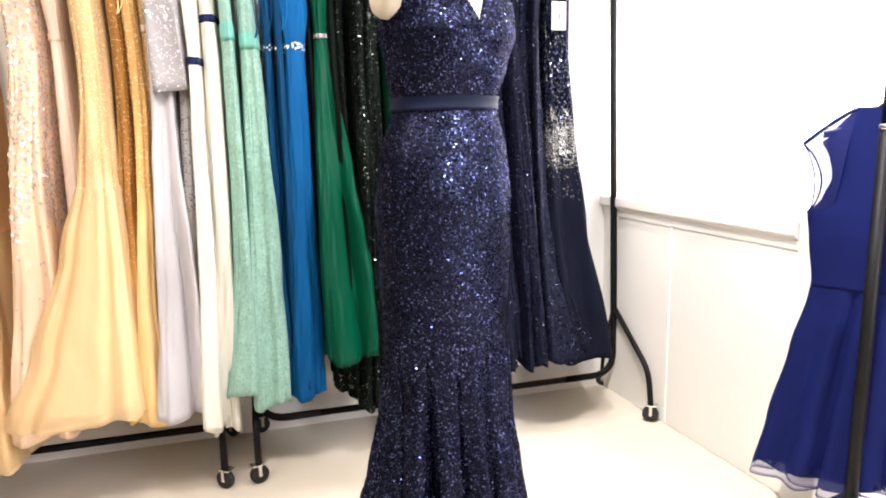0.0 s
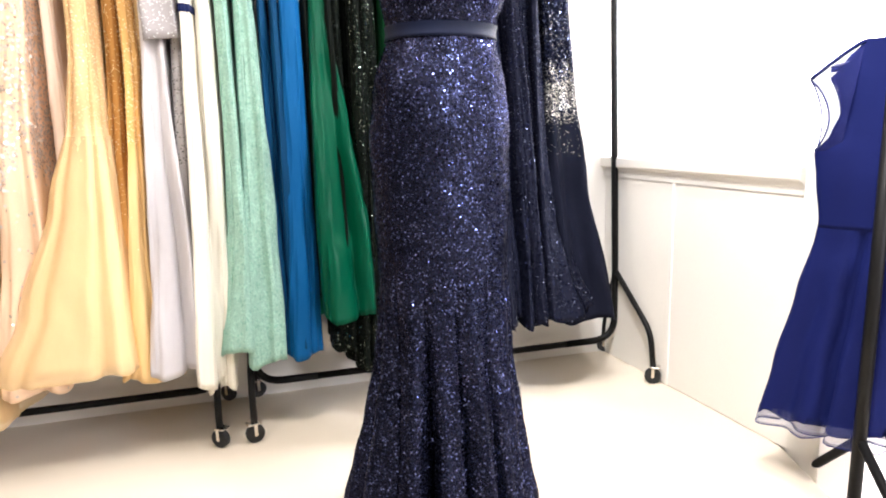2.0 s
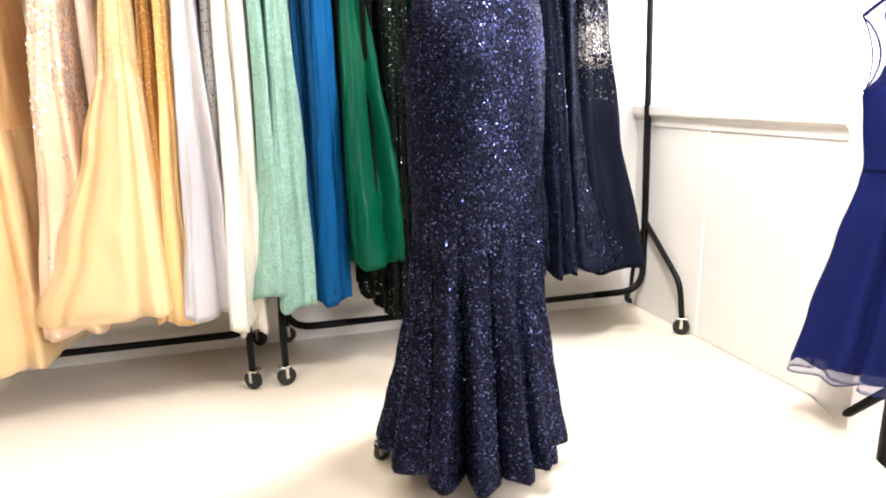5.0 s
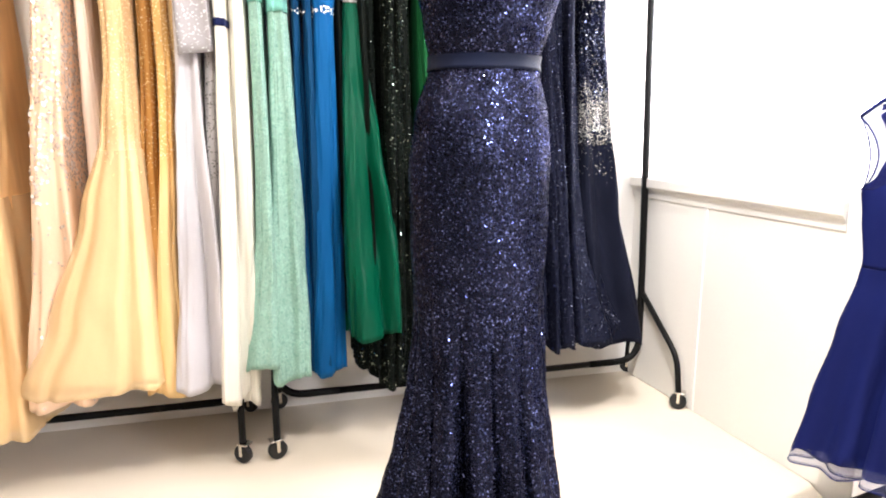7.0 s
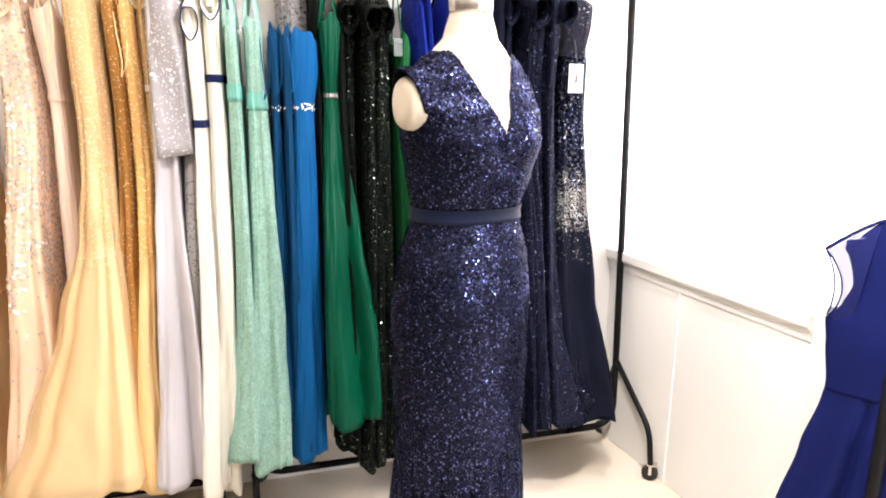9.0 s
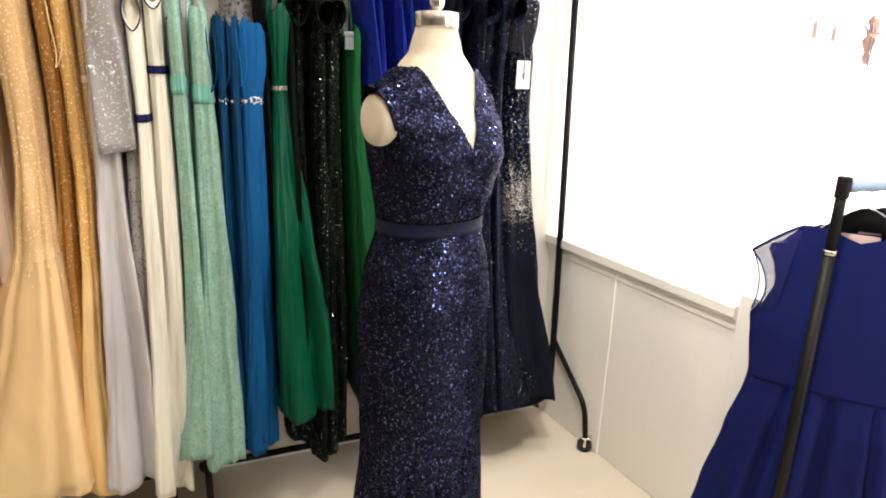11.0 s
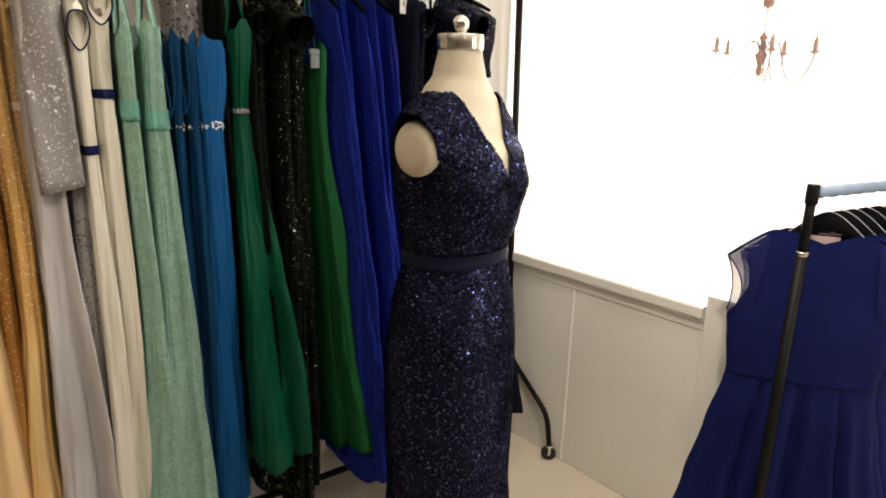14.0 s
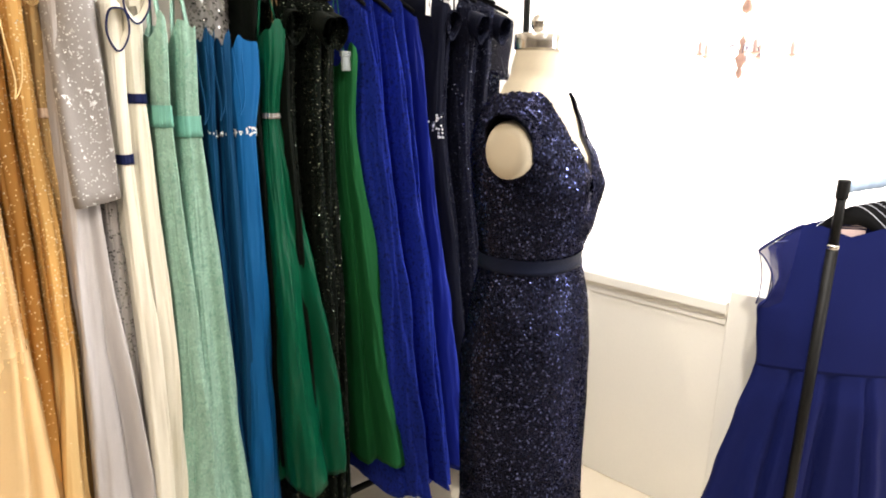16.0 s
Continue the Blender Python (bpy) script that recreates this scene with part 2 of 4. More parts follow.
M_WHITE = fabric("ivory_crepe", (0.86, 0.82, 0.71), 0.7, 0.2, 0.04)
M_NAVY_TRIM = fabric("navy_trim", (0.010, 0.016, 0.075), 0.6)

# ---- mesh helpers ----


def part(name, bm, mat, parent=None, label="", smooth=True, kind=""):
    me = bpy.data.meshes.new(name)
    bm.to_mesh(me)
    bm.free()
    for m in mat if isinstance(mat, (list, tuple)) else [mat]:
        me.materials.append(m)
    if smooth:
        me.shade_smooth()
    ob = new(name, me)
    if parent:
        ob.parent = parent
    return tagged(ob, label=label, kind=kind)


def thing(name, at, label, category, group="", turn=0.0):
    ob = new(name)
    ob.empty_display_size = 0.1
    ob.matrix_world = pose(*at, 0, 0, turn)
    return tagged(ob, label=label, category=category, group=group)


def tube(bm, pts, rad, n=12, caps=True, index=0):
    """A round bar along a line of points."""
    pts = [Vector(p) for p in pts]
    rads = rad if isinstance(rad, (list, tuple)) else [rad] * len(pts)
    rings, up = [], None
    for i, p in enumerate(pts):
        d = (pts[min(i + 1, len(pts) - 1)] - pts[max(i - 1, 0)]).normalized()
        if up is None:
            up = d.orthogonal().normalized()
        up = (up - d * up.dot(d)).normalized()
        side = d.cross(up)
        rings.append([bm.verts.new(p + (up * math.cos(a) + side * math.sin(a)) * rads[i]) for a in np.linspace(0, 2 * math.pi, n, endpoint=False)])
    for a, b in zip(rings, rings[1:]):
        for i in range(n):
            bm.faces.new((a[i], a[(i + 1) % n], b[(i + 1) % n], b[i])).material_index = index
    if caps:
        bm.faces.new(rings[0][::-1]).material_index = index
        bm.faces.new(rings[-1]).material_index = index
    return bm


def rounded(pts, r=0.06, n=6):
    """The line of points with its corners rounded."""
    pts = [Vector(p) for p in pts]
    out = [pts[0]]
    for a, b, c in zip(pts, pts[1:], pts[2:]):
        u, v = (a - b), (c - b)
        k = min(r, u.length * 0.45, v.length * 0.45)
        p, q = b + u.normalized() * k, b + v.normalized() * k
        out += [p * (1 - t) ** 2 + b * 2 * t * (1 - t) + q * t * t for t in np.linspace(0, 1, n)]
    return out + [pts[-1]]


def box(bm, lo, hi, bevel=0.0, m=None, index=0):
    size = [h - l for l, h in zip(lo, hi)]
    mid = [(h + l) / 2 for l, h in zip(lo, hi)]
    mat = (m or Matrix()) @ Matrix.LocRotScale(mid, None, size)
    made = bmesh.ops.create_cube(bm, size=1, matrix=mat)["verts"]
    faces = {f for v in made for f in v.link_faces}
    for f in faces:
        f.material_index = index
    if bevel:
        bmesh.ops.bevel(bm, geom=list({e for v in made for e in v.link_edges}), offset=bevel, segments=2, profile=0.6, affect="EDGES")
    return bm


def lathe(bm, prof, m=None, n=24, index=0):
    """prof: (radius, height) from bottom to top."""
    m = m or Matrix()
    rings = [[bm.verts.new(m @ Vector((max(r, 1e-4) * math.cos(a), max(r, 1e-4) * math.sin(a), z))) for a in np.linspace(0, 2 * math.pi, n, endpoint=False)] for r, z in prof]
    for a, b in zip(rings, rings[1:]):
        for i in range(n):
            bm.faces.new((a[i], a[(i + 1) % n], b[(i + 1) % n], b[i])).material_index = index
    bm.faces.new(rings[0][::-1]).material_index = index
    bm.faces.new(rings[-1]).material_index = index
    return bm


def lerp(stops, x):
    """A smooth value between stops (x, value), x rising."""
    xs, ys = [s[0] for s in stops], [s[1] for s in stops]
    if x <= xs[0]:
        return ys[0]
    for a, b, p, q in zip(xs, xs[1:], ys, ys[1:]):
        if x <= b:
            t = (x - a) / (b - a)
            t = t * t * (3 - 2 * t) * 0.6 + t * 0.4
            return p + (q - p) * t
    return ys[-1]


def wobble(a, b, c):
    return noise.noise(Vector((a, b, c)))


def skin(bm, grid, lip=0.03, thick=0.003, index=0):
    """A closed sleeve of cloth from rings of points, bottom ring first, with its hem turned up inside."""
    n = len(grid[0])
    mid = [sum((Vector(p) for p in ring), Vector()) / n for ring in grid]
    rows = []
    j = 1
    while j < len(grid) - 1 and grid[j][0][2] - grid[0][0][2] < lip:
        j += 1
    for ring, c, k in ((grid[j], mid[j], 0.97), (grid[0], mid[0], 0.97)):
        rows.append([bm.verts.new(Vector(p) + (c - Vector(p)).normalized() * thick * 1.5) for p in ring])
    rows += [[bm.verts.new(p) for p in ring] for ring in grid]
    for a, b in zip(rows, rows[1:]):
        for i in range(n):
            bm.faces.new((a[i], a[(i + 1) % n], b[(i + 1) % n], b[i])).material_index = index
    return rows


def spangles(name, faces, count, size, mat, parent, seed, label="", keep=None, proud=0.0012, tilt=0.35, sides=6):
    """Little discs sewn on a cloth: faces are quads of four points; more on the larger ones."""
    rng = np.random.default_rng(seed)
    q = np.array(faces, dtype=float)
    e1, e2 = q[:, 1] - q[:, 0], q[:, 3] - q[:, 0]
    nrm = np.cross(e1, e2)
    size_of = np.linalg.norm(nrm, axis=1)
    nrm /= size_of[:, None] + 1e-12
    weight = size_of.copy()
    if keep is not None:
        weight *= np.array([keep(c) for c in q.mean(axis=1)])
    pick = rng.choice(len(q), count, p=weight / weight.sum())
    u, v = rng.random((count, 1)), rng.random((count, 1))
    a, b, c, d = (q[pick, i] for i in range(4))
    p = a * (1 - u) * (1 - v) + b * u * (1 - v) + c * u * v + d * (1 - u) * v
    n = nrm[pick] + rng.normal(0, tilt, (count, 3)) * (0.35 + 1.6 * rng.random((count, 1)) ** 7)
    x, y, z = p[:, 0], p[:, 1], p[:, 2]   # the cloth's small creases tip its sequins together
    n += 0.06 * np.stack([np.sin(41 * z + 23 * x + seed) + np.sin(67 * x - 31 * z), np.sin(29 * z - 37 * y) + np.sin(59 * y + 43 * z + seed), np.sin(33 * z + 27 * x - 19 * y) + np.sin(53 * x + 47 * y + 71 * z + 2 * seed)], axis=1)
    n /= np.linalg.norm(n, axis=1)[:, None]
    s = np.cross(n, [0.13, 0.21, 0.97])
    s /= np.linalg.norm(s, axis=1)[:, None]
    t = np.cross(n, s)
    r = size * (0.8 + 0.4 * rng.random((count, 1)))
    p = p + nrm[pick] * (proud + r * 0.25)
    turn = rng.random((count, 1)) * 6.28
    verts = np.stack([p + r * (s * np.cos(turn + k * 2 * math.pi / sides) + t * np.sin(turn + k * 2 * math.pi / sides)) for k in range(sides)], axis=1).reshape(-1, 3)
    me = bpy.data.meshes.new(name)
    me.from_pydata(verts.tolist(), [], np.arange(count * sides).reshape(count, sides).tolist())
    me.materials.append(mat)
    ob = new(name, me)
    ob.parent = parent
    return tagged(ob, label=label, kind="stuff")


# ---- the room ----
# rack axes: R along the rails to the corner, B away from the racks to the wall behind
R = Vector((0.956, 0.293, 0))
B = Vector((-0.293, 0.956, 0))
POST = Vector((0.672, 2.644, 0))
YAW = math.degrees(math.atan2(R.y, R.x))


def rack_xy(s, off):
    """A spot s metres along the rail from the end post, off metres in front of it (to the room)."""
    return POST + R * s - B * off


CORNER = Vector((0.650, 2.735, 0))
WALL_END = Vector((1.046, 1.788, 0))
W = (WALL_END - CORNER).normalized()
OUT = Vector((W.y, -W.x, 0)) * -1   # to the far side of the low wall
if OUT.x < 0:
    OUT = -OUT
LOW = -0.18
EDGE_X = 1.0

bm = bmesh.new()
box(bm, (-3.2, -2.6, -0.40), (EDGE_X, 3.6, 0.0), 0.012)
floor = tagged(part("floor", bm, M_CARPET, label="cream carpeted raised floor with a stepped edge", smooth=False), category="floor", kind="structure")
bm = bmesh.new()
box(bm, (EDGE_X - 0.02, -2.6, LOW - 0.2), (4.8, 5.2, LOW), 0)
tagged(part("floor_lower", bm, M_CARPET_LOW, label="beige carpet one step down beyond the low wall", smooth=False), category="floor", kind="structure")
bm = bmesh.new()
box(bm, (-3.3, -2.7, 2.7), (4.9, 5.3, 2.8))
tagged(part("ceiling", bm, M_CEIL, label="plain white painted ceiling", smooth=False), category="ceiling", kind="structure")


back_m = Matrix.Translation(CORNER) @ Matrix.Rotation(math.atan2(R.y, R.x), 4, "Z")
bm = bmesh.new()
box(bm, (-4.3, 0, -0.2), (0.0, 0.12, 2.7), 0, back_m)
tagged(part("wall_back", bm, M_WALL, label="plain white wall behind the clothes racks", smooth=False), category="wall", kind="structure")
# left and front walls are unseen, added dark to hold the bounce down
for nm, lo, hi in (("wall_left", (-3.3, -2.7, -0.4), (-3.2, 2.2, 2.7)), ("wall_front", (-3.3, -2.7, -0.4), (4.9, -2.6, 2.7)),
                   ("wall_far_right", (4.8, -2.6, -0.4), (4.9, 5.3, 2.7)), ("wall_far", (-1.0, 5.2, -0.4), (4.9, 5.3, 2.7))):
    bm = bmesh.new()
    box(bm, lo, hi)
    tagged(part(nm, bm, M_DIM_WALL if nm in ("wall_left", "wall_front") else M_WALL, label="unseen closing wall, kept dark to cut bounced light" if nm in ("wall_left", "wall_front") else "plain white painted wall", smooth=False), category="wall", kind="structure")

# the low panelled wall with its moulded rail and end post
low_m = Matrix.Translation(CORNER) @ Matrix.Rotation(math.atan2(W.y, W.x), 4, "Z")   # x along, y away from the room
LEN = (WALL_END - CORNER).length
low = thing("wall_low", (0, 0, 0), "low ivory panelled partition wall with a moulded top rail", "wall")
tagged(low, kind="structure")
bm = bmesh.new()
box(bm, (0.0, 0.0, -0.25), (LEN - 0.089, 0.10, 0.770), 0, low_m)
part("panel_core", bm, M_PANEL, low, smooth=False)
for a, b in ((0.004, 0.406), (0.414, LEN - 0.0885)):
    bm = bmesh.new()
    box(bm, (a, -0.008, 0.001), (b, 0.0, 0.756), 0.003, low_m)
    part("panel", bm, M_PANEL, low, smooth=False)
bm = bmesh.new()
box(bm, (0.402, -0.0125, 0.001), (0.418, -0.001, 0.756), 0.002, low_m)
part("batten", bm, M_WALL, low, "thin white cover strip", smooth=False)
bm = bmesh.new()
prof = [(0.045, 0.755), (-0.012, 0.755), (-0.013, 0.776), (-0.018, 0.788), (-0.028, 0.796), (-0.030, 0.801), (-0.030, 0.830), (-0.024, 0.836), (0.13, 0.836), (0.13, 0.755)]
ra = [bm.verts.new(low_m @ Vector((-0.06, y, z))) for y, z in prof]
rb = [bm.verts.new(low_m @ Vector((LEN - 0.09, y, z))) for y, z in prof]
for i in range(len(prof)):
    k = (i + 1) % len(prof)
    bm.faces.new((ra[i], rb[i], rb[k], ra[k]))
bm.faces.new(ra), bm.faces.new(rb[::-1])
bmesh.ops.recalc_face_normals(bm, faces=bm.faces)
part("top_rail", bm, M_PANEL, low, "moulded ivory cap rail", smooth=False)
bm = bmesh.new()
box(bm, (LEN - 0.088, -0.014, -0.25), (LEN + 0.02, 0.12, 0.876), 0.004, low_m)
part("end_post", bm, M_PANEL, low, "square end post standing above the rail", smooth=False)
bm = bmesh.new()
box(bm, (0.5, 0.13, LOW), (LEN + 0.02, 0.16, 0.62), 0.004, low_m)
tagged(part("wood_panel", bm, surface("dark_walnut", (0.10, 0.055, 0.035), 0.5), label="dark brown wooden board behind the low wall", smooth=False), category="board")

# ---- clothes racks ----


def caster(parent, at, turn):
    c = part("caster", lathe(bmesh.new(), [(0.001, -0.009), (0.018, -0.009), (0.026, -0.011), (0.030, -0.008), (0.030, 0.008), (0.026, 0.011), (0.018, 0.009), (0.001, 0.009)], Matrix.Translation(at) @ pose(0, 0, 0.030, 90, 0, turn), 20), M_RUBBER, parent, "black rubber wheel")
    bm = bmesh.new()
    lathe(bm, [(0.001, -0.0150), (0.006, -0.0150), (0.007, -0.0135), (0.007, 0.0135), (0.006, 0.0150), (0.001, 0.0150)], Matrix.Translation(at) @ pose(0, 0, 0.030, 90, 0, turn), 16)
    m = Matrix.Translation(at) @ pose(0, 0, 0, 0, 0, turn)
    for s in (-1, 1):
        box(bm, (-0.005, s * 0.0145 - 0.0012, 0.026), (0.006, s * 0.0145 + 0.0012, 0.066), 0.001, m)
    box(bm, (-0.012, -0.017, 0.062), (0.026, 0.017, 0.068), 0.002, m)
    part("fork", bm, M_CHROME, c, "bright metal fork and hub")


def rack(label, s0, s1, lean, height=1.93):
    """A rolling rail: two end frames, each a bent post with splayed legs on wheels, a top rail and a bottom rail."""
    base = rack_xy((s0 + s1) / 2, 0)
    top = thing("clothes_rack", base, label, "clothes rack", "clothes racks")
    top.matrix_world = Matrix.Translation(base) @ Matrix.Rotation(radians(YAW), 4, "Z")
    h = (s1 - s0) / 2
    for k in (-1, 1):
        x = k * h
        line = rounded([(x - k * 0.22, 0, 0.085), (x, 0, 0.085), (x + lean * 0.06 * (k > 0), 0, 0.4), (x + lean * (k > 0), 0, height)], 0.12, 8)
        part("end_post", tube(bmesh.new(), line, 0.0135), M_STEEL, top)
        for y, z in ((-0.285, 0.27), (0.085, 0.2)):
            leg = rounded([(x, 0, 0.375), (x, y * 0.92, z * 0.72), (x, y, 0.068)], 0.05, 5)
            part("leg", tube(bmesh.new(), leg, 0.011), M_STEEL, top)
            caster(top, (x, y, 0.0), -35 if k > 0 else 200)
    part("bottom_rail", tube(bmesh.new(), [(-h + 0.2, 0, 0.085), (h - 0.2, 0, 0.085)], 0.0125), M_STEEL, top)
    part("top_rail", tube(bmesh.new(), [(-h - 0.03, 0, height), (h + lean + 0.03, 0, height)], 0.014), M_STEEL, top)
    return top


rack("black steel rolling clothes rack full of gowns beside the low wall", -1.44, 0.0, -0.040)
rack("black steel rolling clothes rack full of pale gowns", -3.0, -1.545, 0.0)
RAIL_Z = 1.93

# ---- gowns on the racks ----


def hanger_parts(top, z, half, mat=M_VELVET, droop=0.05):
    """A hanger across the rail, hooked over it; local y runs across."""
    bm = bmesh.new()
    pts = [(0, y, z - droop * (abs(y) / half) ** 1.4) for y in np.linspace(-half, half, 15)]
    tube(bm, pts, [0.006 + 0.004 * (1 - abs(p[1]) / half) for p in pts], 8)
    h = part("hanger", bm, mat, top, "slim black velvet hanger")
    hook = [(0, 0, z + 0.004), (0, 0, z + 0.03)] + [(0, 0.024 * math.sin(a), RAIL_Z - 0.008 + 0.024 * -math.cos(a)) for a in np.linspace(0.2, 4.4, 12)]
    part("hook", tube(bmesh.new(), hook, 0.0018, 6), M_CHROME, h, "thin chrome hook")


def strip(bm, line, width, axis, thick=0.0025, index=0):
    """A flat ribbon along a line, its width along axis."""
    axis = Vector(axis).normalized()
    rows = []
    for i, p in enumerate(line):
        p = Vector(p)
        d = (Vector(line[min(i + 1, len(line) - 1)]) - Vector(line[max(i - 1, 0)])).normalized()
        n = d.cross(axis).normalized()
        rows.append([bm.verts.new(p + axis * w * width / 2 + n * t * thick / 2) for w, t in ((-1, -1), (1, -1), (1, 1), (-1, 1))])
    for a, b in zip(rows, rows[1:]):
        for i in range(4):
            bm.faces.new((a[i], a[(i + 1) % 4], b[(i + 1) % 4], b[i])).material_index = index
    bm.faces.new(rows[0][::-1]), bm.faces.new(rows[-1])
    return bm


def pleat(x):
    """A wave of rounded folds with sharp creases between them, from -1 to 1."""
    t = x / (2 * math.pi) % 1.0
    return 1 - 2 * abs(2 * t - 1) ** 1.7


def gown(name, label, s, mat, thick, across, z=(1.60, 1.42, 0.28), shift=0.0, off=0.0, folds=5, amp=0.012, seed=1, bodice=None,
         straps="cap", band=None, band_mat=None, hem_wave=0.01, sharp=2.4, group="gowns on the racks", turn=0.0, flare=None, rows=64, cols=120, hang=True, split=None, trim=None, sleeve=True, strap=0.010, prof=None, veil=None):
    """A gown on its hanger. thick and across: half sizes along and across the rail at the top, waist and hem; z: the heights of those three.
    shift: how far the hem swings along the rail; flare: the height below which the skirt opens; split: (z, material) of a skirt unlike the bodice.
    prof: rows (height, left, right) of its edges along the rail, from the hem up, in place of thick and shift; veil: (top, grow, material) of a sheer outer layer."""
    if prof:
        z = (prof[-1][0], z[1], prof[0][0])
    zt, zw, zh = z
    at = rack_xy(s, off)
    top = new(name)
    top.matrix_world = Matrix.Translation((at.x, at.y, 0)) @ Matrix.Rotation(radians(YAW + turn), 4, "Z")
    tagged(top, label=label, category="gown", group=group)
    zf = flare if flare else zh + (zw - zh) * 0.45
    kf = 0.16 if flare else 0.5
    th = [(zh, thick[2]), (zf, thick[1] + (thick[2] - thick[1]) * kf), (zw, thick[1]), (zt, thick[0])]
    ac = [(zh, across[2] + 0.02), (zf, across[1] + (across[2] + 0.02 - across[1]) * 0.68), (zw, across[1]), (zt, across[0])]
    if prof:
        th = [(zz, (b - a) / 2) for zz, a, b in prof]
        mid = [(zz, (a + b) / 2 - s) for zz, a, b in prof]
        sharp = 3.4
        thick = (th[-1][1], lerp(th, zw), th[0][1])
    rng = random.Random(seed)
    ph, ph2 = rng.random() * 6.28, rng.random() * 6.28

    def point(zz, a, low):
        u = max(0.0, (zt - zz) / (zt - zh))
        c, d = math.cos(a), math.sin(a)
        px = math.copysign(abs(c) ** (2 / sharp), c)
        py = math.copysign(abs(d) ** (2 / sharp), d)
        fold_in = max(0.0, (zw - zz) / (zw - zh)) ** 0.7 if zz < zw else 0.0
        turn_ = 1.3 * wobble(u * 1.5, seed, 0) + 0.9 * wobble(c * 1.3, d * 1.3 + seed, u)
        f = amp * (0.15 + fold_in) * (0.9 * pleat(folds * a + ph + turn_) + 0.22 * math.sin(folds * 1.9 * a + ph2 + 1.5 * u) + 0.9 * wobble(math.cos(a) * 1.6, math.sin(a) * 1.6 + seed, u * 2.2))
        w = wobble(c * 3.2, d * 3.2 + seed, zz * 4) + 0.6 * wobble(c * 8, d * 8 + seed, zz * 9) + 0.35 * wobble(c * 17, d * 17, zz * 6 + seed)
        f += amp * 0.45 * w * (0.55 + 0.45 * fold_in)
        tx, ty = lerp(th, zz), lerp(ac, zz)
        k = 1 + min(0.3, max(-0.3, 0.6 * f / max(tx, 0.02)))
        sway = (lerp(mid, zz) if prof else shift * u ** 1.5) + 0.004 * wobble(u * 2, seed * 1.7, 3)
        y = py * (ty + f * 1.3) + 0.012 * wobble(u * 2.3, 7, seed) - 0.045 * u ** 1.2
        return Vector((px * tx * k + sway, min(y, 0.072 + off), zz + low))   # the back lies flat along the wall

    ang = np.linspace(0, 2 * math.pi, cols, endpoint=False)
    levels = [zh + (zt - zh) * (i / rows) for i in range(rows + 1)]
    grid = []
    for zz in levels:
        fade = max(0.0, 1 - (zz - zh) / 0.25)
        topf = max(0.0, 1 - (zt - zz) / 0.06)
        grid.append([point(zz, a, hem_wave * fade * (math.sin(folds * a + ph) + wobble(math.cos(a) * 2, math.sin(a) * 2, seed)) + (0.0 if straps == "cap" else topf * (-0.022 * math.cos(a * 2) + 0.030 * wobble(math.cos(a) * 2.5 + seed, math.sin(a) * 2.5, 1.0)))) for a in ang])
    if straps == "cap":   # the shoulders close over the hanger
        for v in np.linspace(0.12, 1, 9):
            ring = []
            for p in grid[rows]:
                y = max(-1.0, min(1.0, p.y / across[0]))
                ring.append(Vector((p.x * (1 - 0.80 * v ** 1.6), p.y * (1 - 0.04 * v), zt + (0.012 + 0.075 * (1 - abs(y))) * v)))
            grid.append(ring)
        rows += 9
    cut = rows
    if split:
        cut = max(i for i, zz in enumerate(levels) if zz <= split[0])
        bm = bmesh.new()
        skin(bm, [[p for p in ring] for ring in grid[:cut + 1]])
        part("skirt", bm, split[1], top)
        bm = bmesh.new()
        skin(bm, grid[cut:], 0.01)
        part("bodice", bm, mat, top)
    else:
        bm = bmesh.new()
        skin(bm, grid)
        part("dress_body", bm, mat, top)
    if veil:
        bm = bmesh.new()
        rings = []
        for zz in np.linspace(zh - 0.018, veil[0], 40):
            u = (veil[0] - zz) / (veil[0] - zh)
            rings.append([point(zz, a + 0.11, 0.012 * max(0.0, u - 0.8) * 5 * wobble(math.cos(a) * 5, math.sin(a) * 5, seed)) + Vector((math.cos(a), math.sin(a), 0)) * veil[1] * (0.2 + u + 0.25 * math.sin(13 * a + seed)) for a in ang])
        skin(bm, rings, 0.001, 0.0005)
        part("tulle_layer", bm, veil[2], top, "sheer outer layer of tulle")
    half = across[0]
    more = []
    if straps == "cap":
        ln = 0.022 if sleeve is True else sleeve
        for k in (-1, 1) if sleeve else ():   # short open sleeves round the armholes
            bm = bmesh.new()
            rings = []
            for t in np.linspace(0, 1, 5):
                rings.append([Vector((thick[0] * (0.78 + 0.18 * t) * math.cos(a), k * (half * 0.95 + ln * t + 0.010 * t * math.sin(a)), zt - 0.034 + (0.036 + 0.006 * t + 0.004 * math.sin(3 * a)) * math.sin(a) - 0.54 * ln * t)) for a in np.linspace(0, 6.2832, 26, endpoint=False)])
            vs = [[bm.verts.new(p) for p in ring] for ring in rings + [[p * 0.985 + Vector((0, 0, 0.015 * zt * 1.0)) for p in ring] for ring in rings[::-1]]]
            for a, b in zip(vs, vs[1:]):
                for i in range(26):
                    bm.faces.new((a[i], a[(i + 1) % 26], b[(i + 1) % 26], b[i]))
            bm.faces.new(vs[0])
            sl = part("sleeve", bm, bodice or mat, top)
            if sleeve is not True:
                more += [(p[i], p[(i + 1) % 26], q[(i + 1) % 26], q[i]) if k > 0 else (p[i], q[i], q[(i + 1) % 26], p[(i + 1) % 26]) for p, q in zip(rings, rings[1:]) for i in range(26)]
            if trim:
                part("trim", tube(bmesh.new(), rings[-1] + [rings[-1][0]], 0.0022, 6), trim, sl, "narrow navy binding")
    elif straps == "thin":
        for k in (-1, 1):
            for e in (-1, 1):
                bm = bmesh.new()
